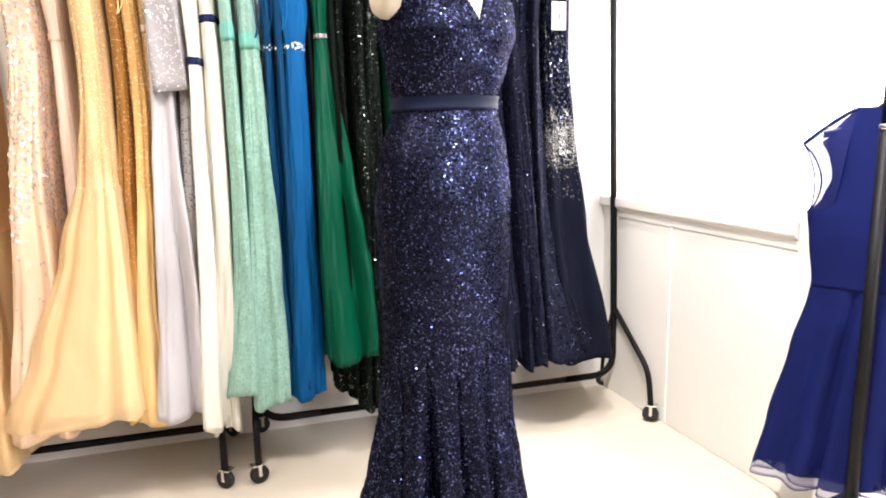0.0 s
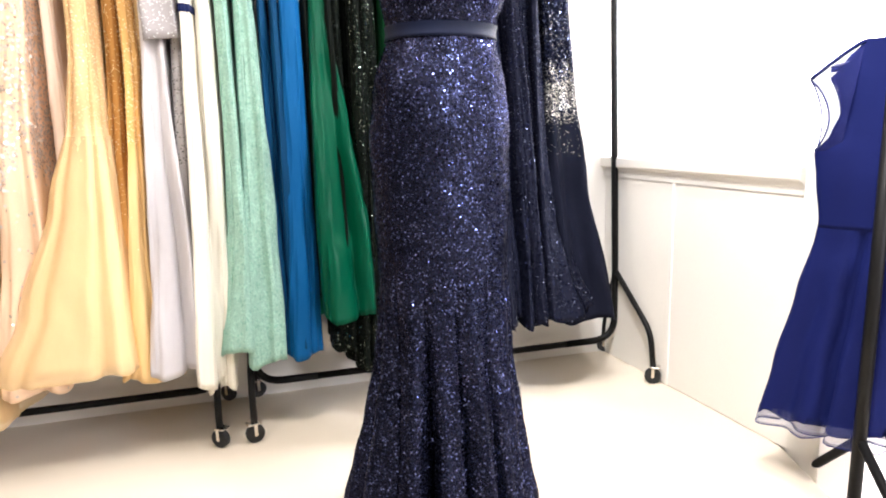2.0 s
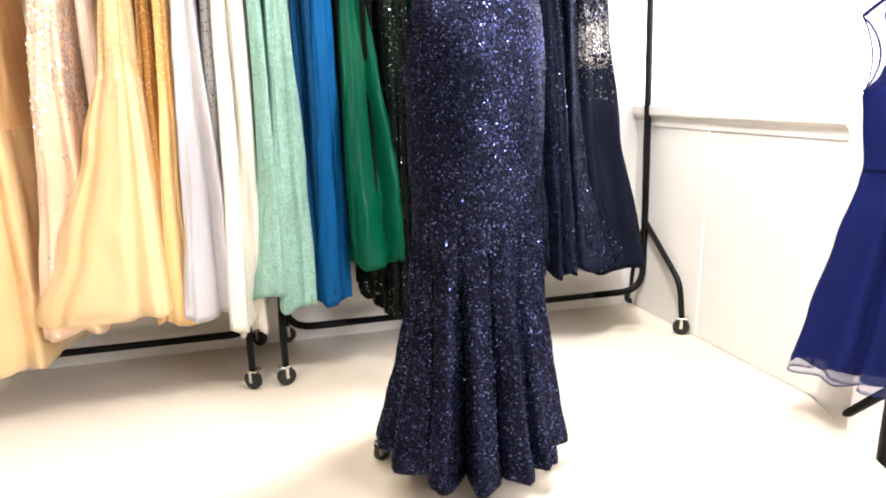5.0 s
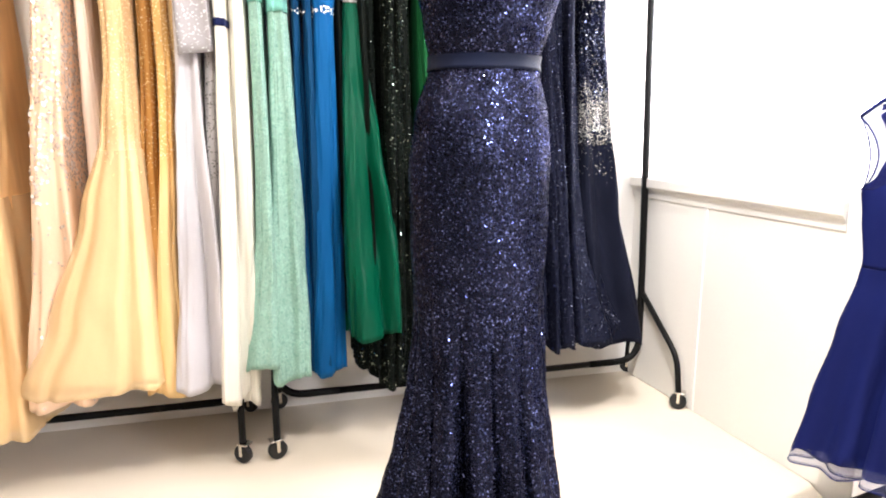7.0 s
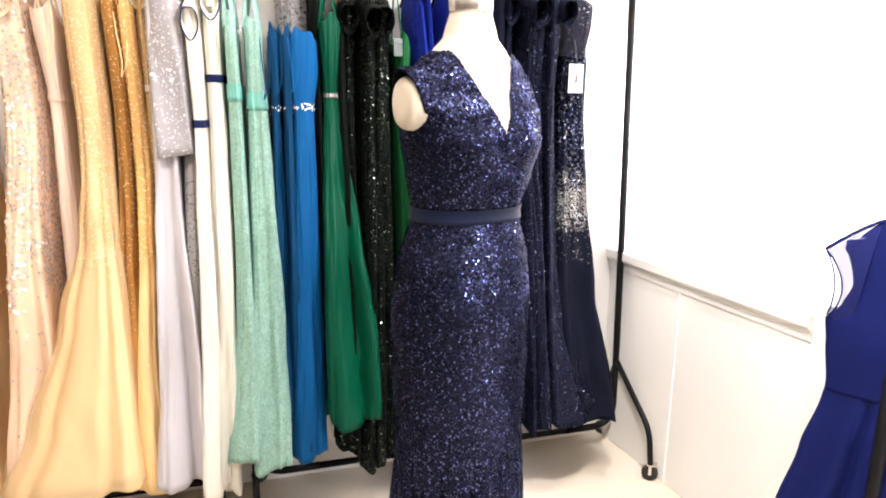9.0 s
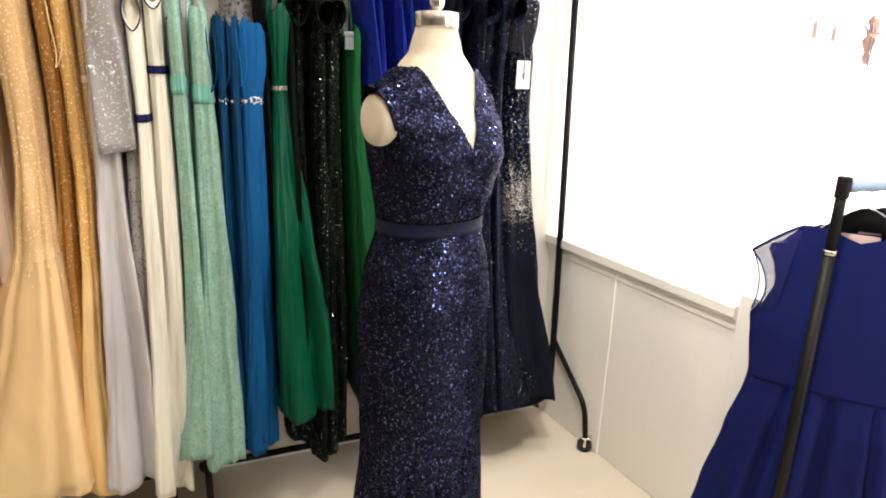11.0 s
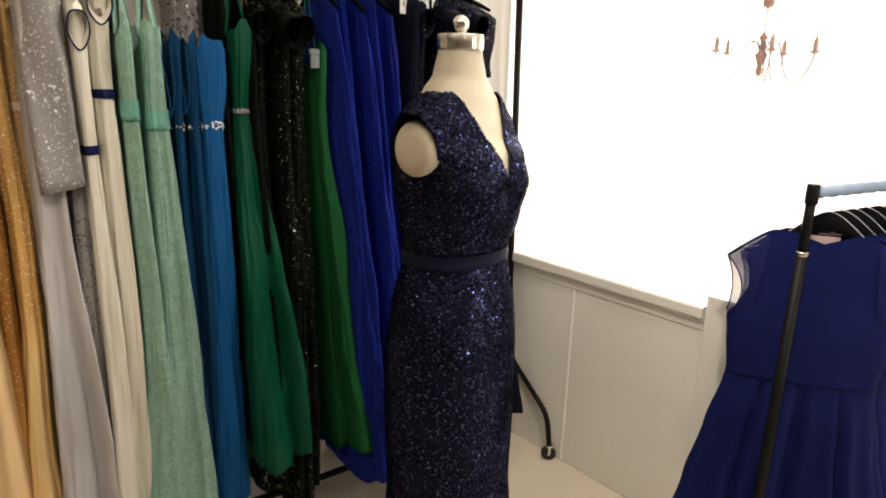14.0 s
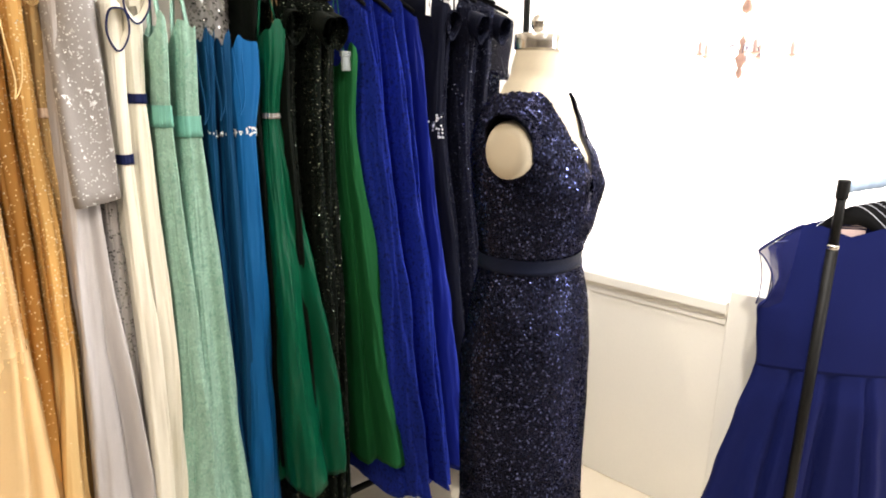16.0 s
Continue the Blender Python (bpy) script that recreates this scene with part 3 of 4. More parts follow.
                line = [(e * thick[0] * (0.75 - 0.55 * t), k * half * (0.72 - 0.1 * t), zt - 0.01 + (max(1.76, zt + 0.14) - zt) * t) for t in np.linspace(0, 1, 8)]
                strip(bm, line, strap, (0.6, 1, 0))
                part("strap", bm, bodice or mat, top)
    if band:
        zb, tall = band
        bm = bmesh.new()
        ring = []
        for q in np.linspace(-0.5, 0.5, 4):
            ring.append([Vector((p.x + 0.004 * math.cos(a), p.y + 0.004 * math.sin(a), p.z)) for a, p in ((a, point(zb + q * tall, a, 0)) for a in ang)])
        skin(bm, ring, 0.001)
        part("waistband", bm, band_mat, top)
    if hang:
        hanger_parts(top, zt + 0.078 if straps == "cap" else max(zt + 0.10, 1.80), min(half, 0.20) * 0.93)
    quads = [(grid[i][k], grid[i][(k + 1) % cols], grid[i + 1][(k + 1) % cols], grid[i + 1][k]) for i in range(rows) for k in range(cols)]
    return top, quads + more


def loop(top, x, y, z0, z1, mat, wide=0.012):
    """A hanger loop of ribbon that has slipped out and hangs down in front."""
    line = [(x - wide + 2 * wide * t + 0.006 * math.sin(9 * t), y - 0.010 * math.sin(math.pi * t), z0 - (z0 - z1) * math.sin(math.pi * t) ** 0.55) for t in np.linspace(0, 1, 26)]
    part("hanger_loop", tube(bmesh.new(), line, 0.0018, 6), mat, top)


# pale gowns
g, q = gown("gown", "gold gown with a pale tulle skirt on a hanger", -2.20, M_GOLD_PALE, (0.045, 0.05, 0.13), (0.19, 0.16, 0.25), (1.72, 1.40, 0.16), 0.05, 0.0, 7, 0.02, 11, flare=0.95,
            prof=[(0.18, -2.36, -2.11), (0.55, -2.31, -2.12), (0.95, -2.25, -2.14), (1.72, -2.24, -2.15)], veil=(0.85, 0.012, M_VEIL))
g, q = gown("gown", "champagne gown covered in silver paillettes on a hanger", -2.01, M_CHAMP, (0.045, 0.05, 0.07), (0.19, 0.16, 0.28), (1.70, 1.40, 0.27), 0.0, 0, 6, 0.016, 12,
            prof=[(0.26, -2.13, -1.93), (0.60, -2.09, -1.93), (0.95, -2.06, -1.955), (1.40, -2.045, -1.945), (1.70, -2.05, -1.95)])
spangles("paillettes", q, 7500, 0.0050, M_CHAMP_SEQ, g, 12, keep=lambda c: 1.0 if c[2] > 0.9 + 0.08 * math.sin(c[0] * 70) else 0.05, sides=4, tilt=0.25)
g, q = gown("gown", "blush satin strapless gown on a hanger", -1.905, M_BLUSH, (0.048, 0.040, 0.05), (0.19, 0.15, 0.22), (1.63, 1.40, 0.35), 0.02, 0, 4, 0.014, 13, straps="thin", band=(1.41, 0.02), band_mat=M_BLUSH,
            prof=[(0.35, -1.95, -1.83), (0.90, -1.93, -1.86), (1.40, -1.93, -1.882), (1.63, -1.945, -1.868)])
g, q = gown("gown", "gold beaded mermaid gown with a full pale yellow tulle skirt", -1.815, M_GOLD_FADE, (0.042, 0.048, 0.25), (0.19, 0.17, 0.25), (1.72, 1.36, 0.30), 0, 0.035, 11, 0.011, 14, flare=0.98, straps="thin",
            prof=[(0.315, -2.15, -1.730), (0.50, -2.055, -1.745), (0.80, -1.945, -1.762), (1.03, -1.872, -1.775), (1.20, -1.855, -1.777), (1.72, -1.862, -1.782)], veil=(0.98, 0.012, M_VEIL))
spangles("beads", q, 6500, 0.0019, M_GOLD_BEAD, g, 14, keep=lambda c: 1.0 if c[2] > 1.0 else (0.25 if c[2] > 0.9 else 0.0))
loop(g, -0.075, -0.175, 1.66, 1.50, M_GOLD_BEAD)
g, q = gown("gown", "dark amber beaded gown with a tulle train on a hanger", -1.752, M_GOLD_AMBER, (0.030, 0.036, 0.085), (0.19, 0.16, 0.22), (1.66, 1.40, 0.28), 0.0, -0.03, 7, 0.012, 15, flare=0.85, straps="thin",
            prof=[(0.30, -1.84, -1.735), (0.80, -1.79, -1.725), (1.20, -1.775, -1.722), (1.66, -1.78, -1.725)])
spangles("beads", q, 3800, 0.0017, M_GOLD_BEAD, g, 15, keep=lambda c: 1.0 if c[2] > 0.75 else 0.02)
g, q = gown("gown", "bright gold beaded gown with a pale yellow tulle hem", -1.70, M_GOLD_BRIGHT, (0.030, 0.036, 0.085), (0.19, 0.16, 0.23), (1.66, 1.40, 0.28), 0.0, 0.0, 7, 0.011, 25, flare=0.85, straps="thin",
            prof=[(0.25, -1.82, -1.63), (0.40, -1.79, -1.68), (0.60, -1.765, -1.692), (0.95, -1.728, -1.682), (1.20, -1.722, -1.676), (1.66, -1.728, -1.684)])
spangles("beads", q, 5500, 0.0019, M_GOLD_BEAD, g, 45, keep=lambda c: 1.0 if c[2] > 0.95 else 0.02)
loop(g, -0.02, -0.18, 1.64, 1.47, M_GOLD_BEAD)
g, q = gown("gown", "pale gold beaded gown with a peach waistband", -1.668, M_TAUPE_NET, (0.026, 0.026, 0.05), (0.18, 0.15, 0.20), (1.74, 1.42, 0.40), 0.0, -0.03, 6, 0.016, 19, band=(1.44, 0.02), band_mat=M_BLUSH)
spangles("beads", q, 4200, 0.0021, M_GOLD_BEAD, g, 19, keep=lambda c: 1.0 if c[2] > 0.8 else 0.05)
g, q = gown("gown", "silver sequinned gown hanging behind the grey chiffon", -1.572, M_SILVER_NET, (0.05, 0.05, 0.05), (0.17, 0.14, 0.20), (1.70, 1.40, 0.30), 0.0, 0.0, 5, 0.012, 55, sleeve=False,
            prof=[(0.30, -1.62, -1.56), (0.95, -1.595, -1.552), (1.30, -1.59, -1.545), (1.70, -1.60, -1.55)])
spangles("sequins", q, 5200, 0.0026, M_SILVER_BEAD, g, 55, keep=lambda c: 1.0 if c[2] > 0.9 else 0.0)
g, q = gown("gown", "silver grey chiffon gown with a crystal net overlay top", -1.605, M_SILVER, (0.05, 0.045, 0.125), (0.19, 0.15, 0.22), (1.72, 1.40, 0.34), 0, 0.02, 6, 0.024, 16, straps="none",
            prof=[(0.265, -1.735, -1.560), (0.60, -1.712, -1.568), (1.02, -1.682, -1.590), (1.40, -1.665, -1.595), (1.72, -1.655, -1.585)])
over = bmesh.new()
ring = [[Vector(((0.056 + 0.006 * math.sin(3 * a) + 0.004 * math.sin(7 * a + zz * 12) + 0.02 * (1.72 - zz)) * math.copysign(abs(math.cos(a)) ** 0.6, math.cos(a)), min(0.09, (0.200 + 0.012 * math.sin(5 * a + zz * 9)) * math.copysign(abs(math.sin(a)) ** 0.6, math.sin(a))), zz + 0.012 * math.cos(a) * (zz < 1.26))) for a in np.linspace(0, 6.283, 60, endpoint=False)] for zz in np.linspace(1.25, 1.72, 16)]
skin(over, ring, 0.02)
part("overlay", over, M_SILVER_NET, g, "grey net overlay sewn with crystals")
spangles("crystals", [(ring[i][k], ring[i][(k + 1) % 60], ring[i + 1][(k + 1) % 60], ring[i + 1][k]) for i in range(15) for k in range(60)], 3200, 0.0017, M_CRYSTAL, g, 16)
spangles("large_crystals", [(ring[i][k], ring[i][(k + 1) % 60], ring[i + 1][(k + 1) % 60], ring[i + 1][k]) for i in range(15) for k in range(60)], 120, 0.0058, M_CRYSTAL, g, 17, sides=3)
for s_, band_z, out, seed, edges in ((-1.535, 1.34, 0.03, 17, [(0.21, -1.60, -1.515), (1.0, -1.565, -1.510), (1.34, -1.555, -1.515), (1.66, -1.558, -1.512)]),
                                    (-1.482, 1.47, -0.01, 18, [(0.175, -1.575, -1.485), (1.0, -1.525, -1.462), (1.46, -1.510, -1.462), (1.72, -1.510, -1.455)])):
    g, q = gown("gown", "ivory crepe gown with navy trim at the armholes and waist", s_, M_WHITE, (0.026, 0.028, 0.05), (0.19, 0.15, 0.21), (1.66, band_z, 0.22), 0, out, 4, 0.016, seed, trim=M_NAVY_TRIM, band=(band_z, 0.022), band_mat=M_NAVY_TRIM, prof=edges)

# coloured gowns
for i, (s_, zb, edges) in enumerate(((-1.432, 1.43, [(0.30, -1.545, -1.405), (0.45, -1.505, -1.405), (0.70, -1.467, -1.410), (1.0, -1.455, -1.412), (1.43, -1.450, -1.412), (1.62, -1.450, -1.415)]),
                                    (-1.372, 1.405, [(0.25, -1.445, -1.325), (0.45, -1.430, -1.318), (0.70, -1.420, -1.325), (1.0, -1.412, -1.330), (1.405, -1.400, -1.343), (1.62, -1.398, -1.345)]))):
    g, q = gown("gown", "mint green lace gown with a satin waistband", s_, M_MINT, (0.024, 0.027, 0.094), (0.18, 0.15, 0.21), (1.60, zb, 0.3), 0, 0.012 - 0.012 * i, 4, 0.016, 21 + i, straps="thin", strap=0.034, band=(zb, 0.05), band_mat=M_MINT_SATIN, flare=0.55, prof=edges)
# the left two take a darker copy of the blue
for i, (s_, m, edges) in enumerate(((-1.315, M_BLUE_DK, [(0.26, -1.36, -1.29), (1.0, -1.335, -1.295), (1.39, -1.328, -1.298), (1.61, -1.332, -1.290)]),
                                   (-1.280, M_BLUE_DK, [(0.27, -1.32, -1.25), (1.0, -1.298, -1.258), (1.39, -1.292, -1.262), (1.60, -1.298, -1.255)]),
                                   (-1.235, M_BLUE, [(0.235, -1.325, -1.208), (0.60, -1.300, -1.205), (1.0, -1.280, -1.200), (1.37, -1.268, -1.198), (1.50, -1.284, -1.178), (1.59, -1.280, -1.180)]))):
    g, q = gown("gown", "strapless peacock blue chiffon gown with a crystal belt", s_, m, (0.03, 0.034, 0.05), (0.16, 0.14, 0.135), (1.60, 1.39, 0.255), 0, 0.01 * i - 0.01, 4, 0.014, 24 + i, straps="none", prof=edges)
    loop(g, -0.028, -0.172, 1.59, 1.41 + 0.01 * i, m, 0.010)
    spangles("crystal_belt", q, 44 if i == 2 else 10, 0.0034, M_CRYSTAL, g, 24 + i, "cluster of crystals at the waist", keep=lambda c: 1.0 if 1.375 < c[2] < 1.402 and c[1] < -0.10 else 0.0)
g, q = gown("gown", "silver sequinned gown hanging behind the blue gowns", -1.245, M_SILVER_NET, (0.055, 0.05, 0.05), (0.10, 0.09, 0.09), (1.80, 1.50, 0.45), 0.0, -0.06, 5, 0.02, 27, sleeve=False)
spangles("sequins", q, 9000, 0.0034, M_SILVER_BEAD, g, 27)
# black filler: the deep shade in this gap, put in as dark cloth
g, q = gown("gown", "added black gown shape standing for the deep shade between the blue and emerald gowns", -1.182, M_DKG, (0.02, 0.02, 0.03), (0.15, 0.12, 0.13), (1.78, 1.45, 0.40), 0.0, -0.02, 5, 0.010, 58, sleeve=False)
g, q = gown("gown", "brown ribbon-strapped dark green gown hanging behind", -1.112, M_DKG, (0.02, 0.02, 0.03), (0.17, 0.15, 0.18), (1.60, 1.42, 0.34), 0.0, -0.02, 5, 0.014, 29, straps="thin", strap=0.016, bodice=M_BROWN)
g, q = gown("gown", "emerald green satin gown with a silver rope belt", -1.145, M_EMER, (0.030, 0.028, 0.08), (0.16, 0.125, 0.195), (1.63, 1.425, 0.35), 0, 0.0, 5, 0.024, 28, straps="thin", strap=0.032, band=(1.425, 0.014), band_mat=M_SILVER_BEAD,
            prof=[(0.365, -1.213, -1.008), (0.60, -1.209, -1.020), (1.0, -1.195, -1.066), (1.25, -1.183, -1.098), (1.425, -1.170, -1.120), (1.63, -1.184, -1.106)])
for i, s in enumerate((-1.088, -1.032, -0.975)):
    g, q = gown("gown", "bottle green sequinned gown on a hanger", s, M_DKG, (0.030, 0.031, 0.050), (0.18, 0.15, 0.165), (1.70, 1.42, (0.23, 0.17, 0.20)[i]), -0.03, (-0.04, -0.01, -0.015)[i], 5, 0.018, 30 + i, turn=(0, 4, -3)[i], sleeve=(0.03, 0.055, 0.045)[i])
    spangles("sequins", q, 24000, 0.0020, M_DKG_SEQ, g, 30 + i, keep=lambda c: (1.0 if c[1] < 0.02 else 0.08) * (0.35 + (0.65 if math.sin(c[0] * 190 + c[2] * 3) > -0.3 else 0)))
g, q = gown("gown", "kelly green crepe gown with a silver clip", -0.935, M_KELLY, (0.026, 0.022, 0.075), (0.16, 0.14, 0.18), (1.58, 1.40, 0.295), 0, 0.0, 4, 0.022, 34, straps="thin",
            prof=[(0.315, -0.900, -0.715), (0.60, -0.912, -0.765), (1.0, -0.928, -0.832), (1.35, -0.938, -0.893), (1.58, -0.942, -0.893)])
for i, (s, wide, high, out, yaw) in enumerate(((-0.868, 0.120, 1.70, 0.02, 5), (-0.822, 0.135, 1.74, -0.01, -3), (-0.768, 0.118, 1.69, 0.015, 2), (-0.722, 0.140, 1.735, 0.0, -5), (-0.668, 0.128, 1.70, -0.015, 3))):
    g, q = gown("gown", "royal blue lace gown on a hanger", s, M_ROYAL_SATIN if i == 4 else M_ROYAL, (0.010, 0.019, 0.044), (wide, 0.162 + 0.01 * (i % 2), 0.24), (high, 1.53, 0.20 + 0.015 * (i % 3)), 0.05 + 0.012 * (i % 2), out, 4, 0.030, 36 + i, turn=yaw, sharp=2.0, sleeve=False)
for i, s in enumerate((-0.615, -0.565, -0.515, -0.465, -0.415)):
    g, q = gown("gown", "navy sequinned gown on a hanger" if i else "plain navy gown with a beaded waist", s, M_NAVY_BASE if i else M_NAVY_TULLE, (0.026, 0.028, 0.05 if i < 3 else 0.085), (0.19, 0.155, 0.24), (1.74, 1.42, 0.28 + 0.02 * (i % 2)), 0.03 if i < 3 else 0.05, (0.0, -0.01, 0.02, 0.0, 0.015)[i], 5, 0.018, 42 + i, flare=0.6 if i > 2 else None, turn=(2, -4, 3, -2, 4)[i], sleeve=(False, 0.03, 0.05, 0.03, 0.045)[i],
                prof=[(0.30, -0.50, -0.245), (0.44, -0.485, -0.305), (0.65, -0.475, -0.375), (0.90, -0.472, -0.408), (1.42, -0.462, -0.415), (1.74, -0.468, -0.412)] if i == 4 else None)
    if i:
        spangles("sequins", q, 13000, 0.0025, M_MIDNIGHT_SEQ, g, 42 + i, keep=lambda c: 1.0 if c[1] < 0.02 else 0.08)
    else:
        spangles("beads", q, 260, 0.004, M_CRYSTAL, g, 42, keep=lambda c: 1.0 if 1.36 < c[2] < 1.42 else 0.0)
OMBRE = gown("gown", "navy tulle gown with a dark yoke and fading silver beading", -0.315, M_BLACK_SHEER, (0.05, 0.07, 0.12), (0.18, 0.16, 0.22), (1.72, 1.35, 0.26), 0, 0.0, 6, 0.018, 48, flare=0.8, sleeve=False, split=(1.56, M_NAVY_TULLE),
             prof=[(0.27, -0.385, -0.135), (0.50, -0.390, -0.180), (0.78, -0.395, -0.228), (1.05, -0.395, -0.258), (1.35, -0.390, -0.272), (1.54, -0.388, -0.274), (1.58, -0.384, -0.284), (1.66, -0.380, -0.272), (1.72, -0.385, -0.268)])
spangles("beads", OMBRE[1], 11000, 0.0019, M_SILVER_BEAD, OMBRE[0], 48, keep=lambda c: max(0.04, 1 - abs(c[2] - 1.08) / 0.12) if 0.85 < c[2] < 1.56 else 0.0)
spangles("sequins", OMBRE[1], 9000, 0.0026, M_MIDNIGHT_SEQ, OMBRE[0], 49, keep=lambda c: 1.0 if 1.1 < c[2] < 1.56 and c[1] < 0.04 else 0.0)
spangles("shoulder_beads", OMBRE[1], 900, 0.0019, M_SILVER_BEAD, OMBRE[0], 50, keep=lambda c: max(0.05, (c[2] - 1.66) / 0.1) if c[2] > 1.3 else 0.0)

# ---- dress form in the sequinned gown ----
AXIS = Vector((0.035, 1.575, 0))
FACE = math.degrees(math.atan2(-0.81, 0.58))
form_m = Matrix.Translation(AXIS) @ Matrix.Rotation(radians(FACE), 4, "Z")    # x to the front, y to its left
HALF = [(0.08, 0.192), (0.18, 0.178), (0.30, 0.162), (0.45, 0.145), (0.62, 0.142), (0.80, 0.150), (0.95, 0.154), (1.06, 0.143), (1.17, 0.115), (1.25, 0.132), (1.32, 0.150), (1.39, 0.158), (1.44, 0.145), (1.475, 0.118), (1.505, 0.088), (1.535, 0.062), (1.585, 0.0462)]
FRONT = [(0.08, 0.195), (0.18, 0.170), (0.30, 0.150), (0.45, 0.128), (0.62, 0.116), (0.80, 0.114), (0.95, 0.112), (1.06, 0.105), (1.17, 0.092), (1.25, 0.122), (1.32, 0.140), (1.37, 0.120), (1.42, 0.088), (1.48, 0.068), (1.53, 0.052), (1.585, 0.0455)]
BACK = [(0.08, 0.215), (0.18, 0.185), (0.30, 0.155), (0.45, 0.130), (0.62, 0.122), (0.80, 0.130), (0.95, 0.132), (1.06, 0.112), (1.17, 0.090), (1.30, 0.098), (1.40, 0.104), (1.46, 0.090), (1.505, 0.064), (1.53, 0.052), (1.585, 0.0455)]
SWAY_F = [(0.08, 0.030), (0.6, 0.034), (1.0, 0.030), (1.2, 0.012), (1.36, 0.0)]     # how far the figure stands forward of its neck
SWAY_S = [(0.08, -0.064), (0.35, -0.052), (0.6, -0.042), (1.0, -0.034), (1.2, -0.015), (1.36, 0.0)]


def body(z, a, grow=0.0, folds=True):
    c, d = math.cos(a), math.sin(a)
    e = 2 / 2.2
    px, py = math.copysign(abs(c) ** e, c), math.copysign(abs(d) ** e, d)
    w, dep = lerp(HALF, z) + grow, (lerp(FRONT, z) if c > 0 else lerp(BACK, z)) + grow
    if 1.22 < z < 1.42 and c > 0:   # the bust: two rounds with a hollow between
        k = max(0.0, 1 - abs(z - 1.315) / 0.09)
        dep -= 0.016 * k * max(0.0, 1 - abs(d) / 0.3)
    f = 0.0
    if folds and z < 0.72:
        k = ((0.72 - z) / 0.64) ** 1.25
        lean = a + 0.25 * wobble(c * 1.2, d * 1.2, 2 + z)
        f = k * ((0.060 + 0.020 * (d < 0)) * (abs(math.cos(6.5 * lean + 0.4)) ** 0.65 - 0.60) + 0.010 * math.sin(21 * lean + 2.0 + 2 * z) + 0.018 * wobble(c * 2, d * 2, z * 1.5))
    if folds and 0.6 < z < 1.15:
        f += 0.003 * wobble(c * 3, d * 3, z * 7)
    return Vector((px * dep + c * f + lerp(SWAY_F, z), py * w + d * f + lerp(SWAY_S, z), z))


V_LOW, V_TOP = 1.335, 1.505


def neck_gap(z, a):
    if math.cos(a) > -0.15:
        return max(0.0, (z - V_LOW) / (V_TOP - V_LOW)) * (0.080 if math.sin(a) < 0 else 0.066) if z > V_LOW else -1
    return 1.0 if z > 1.496 else -1


COLS, ROWS_ = 180, 130
ang = np.linspace(0, 2 * math.pi, COLS, endpoint=False)
tops = []
for a in ang:
    z = 1.20
    while z < 1.50 and abs(body(z, a).y - lerp(SWAY_S, z)) > neck_gap(z, a):
        z += 0.002
    tops.append(z)
grid = []
for i in range(ROWS_ + 1):
    u = i / ROWS_
    ring = []
    for a, zt in zip(ang, tops):
        z0 = 0.078 + 0.02 * wobble(math.cos(a) * 2, math.sin(a) * 2, 5)
        z = z0 + (zt - z0) * u
        ring.append(form_m @ body(z, a, 0.006))
    grid.append(ring)
dress = thing("sequinned_gown", (0, 0, 0), "floor-length navy sequinned gown with a V neck on the dress form", "gown")
bm = bmesh.new()
skin(bm, grid, 0.05)
part("gown_cloth", bm, M_NAVY_BASE, dress)
quads = [(grid[i][k], grid[i][(k + 1) % COLS], grid[i + 1][(k + 1) % COLS], grid[i + 1][k]) for i in range(ROWS_) for k in range(COLS)]
spangles("sequins", quads, 185000, 0.0020, M_NAVY_SEQ, dress, 3, "small navy blue sequins", tilt=0.24)
bm = bmesh.new()
skin(bm, [[form_m @ body(1.17 + q, a, 0.011) for a in ang] for q in np.linspace(-0.0150, 0.0150, 5)], 0.001)
part("belt", bm, M_NAVY_BELT, dress, "plain navy ribbon belt")
# cap sleeves
for k in (-1, 1):
    rows = []
    for u in np.linspace(0, 1, 14):
        row = []
        for v in np.linspace(-2.5, 2.5, 30) * (1 - 0.24 * u):
            y = 0.080 + (0.116 * u - 0.021 * abs(v) * u) * (1.0 if k < 0 else 0.42)
            out = 0.004 * math.sin(math.pi * u) + (0.003 + 0.009 * max(0.0, math.cos(v)) * (k < 0)) * u
            row.append(form_m @ Vector((0.010 + 0.012 * u + (0.053 - 0.010 * u + out) * math.sin(v), k * y, 1.404 - 0.004 * u + (0.064 - 0.014 * u + out) * math.cos(v))))
        rows.append(row)
    bm = bmesh.new()
    for sgn in (0, 1):
        vs = [[bm.verts.new(p + Vector((0, 0, -0.004 * sgn))) for p in row] for row in rows]
        for a, b in zip(vs, vs[1:]):
            for i in range(len(a) - 1):
                bm.faces.new((a[i], a[i + 1], b[i + 1], b[i]))
    part("cap_sleeve", bm, M_NAVY_BASE, dress)
    f = [(rows[i][j], rows[i][j + 1], rows[i + 1][j + 1], rows[i + 1][j]) for i in range(13) for j in range(29)]
    if k < 0:
        f = [x[::-1] for x in f]
    f2 = [(b, a, d, c) for a, b, c, d in f]
    n0 = (f[159][1] - f[159][0]).cross(f[159][3] - f[159][0])
    spangles("sleeve_sequins", f if n0.z > 0 else f2, 3600, 0.0024, M_NAVY_SEQ, dress, 7 + k)

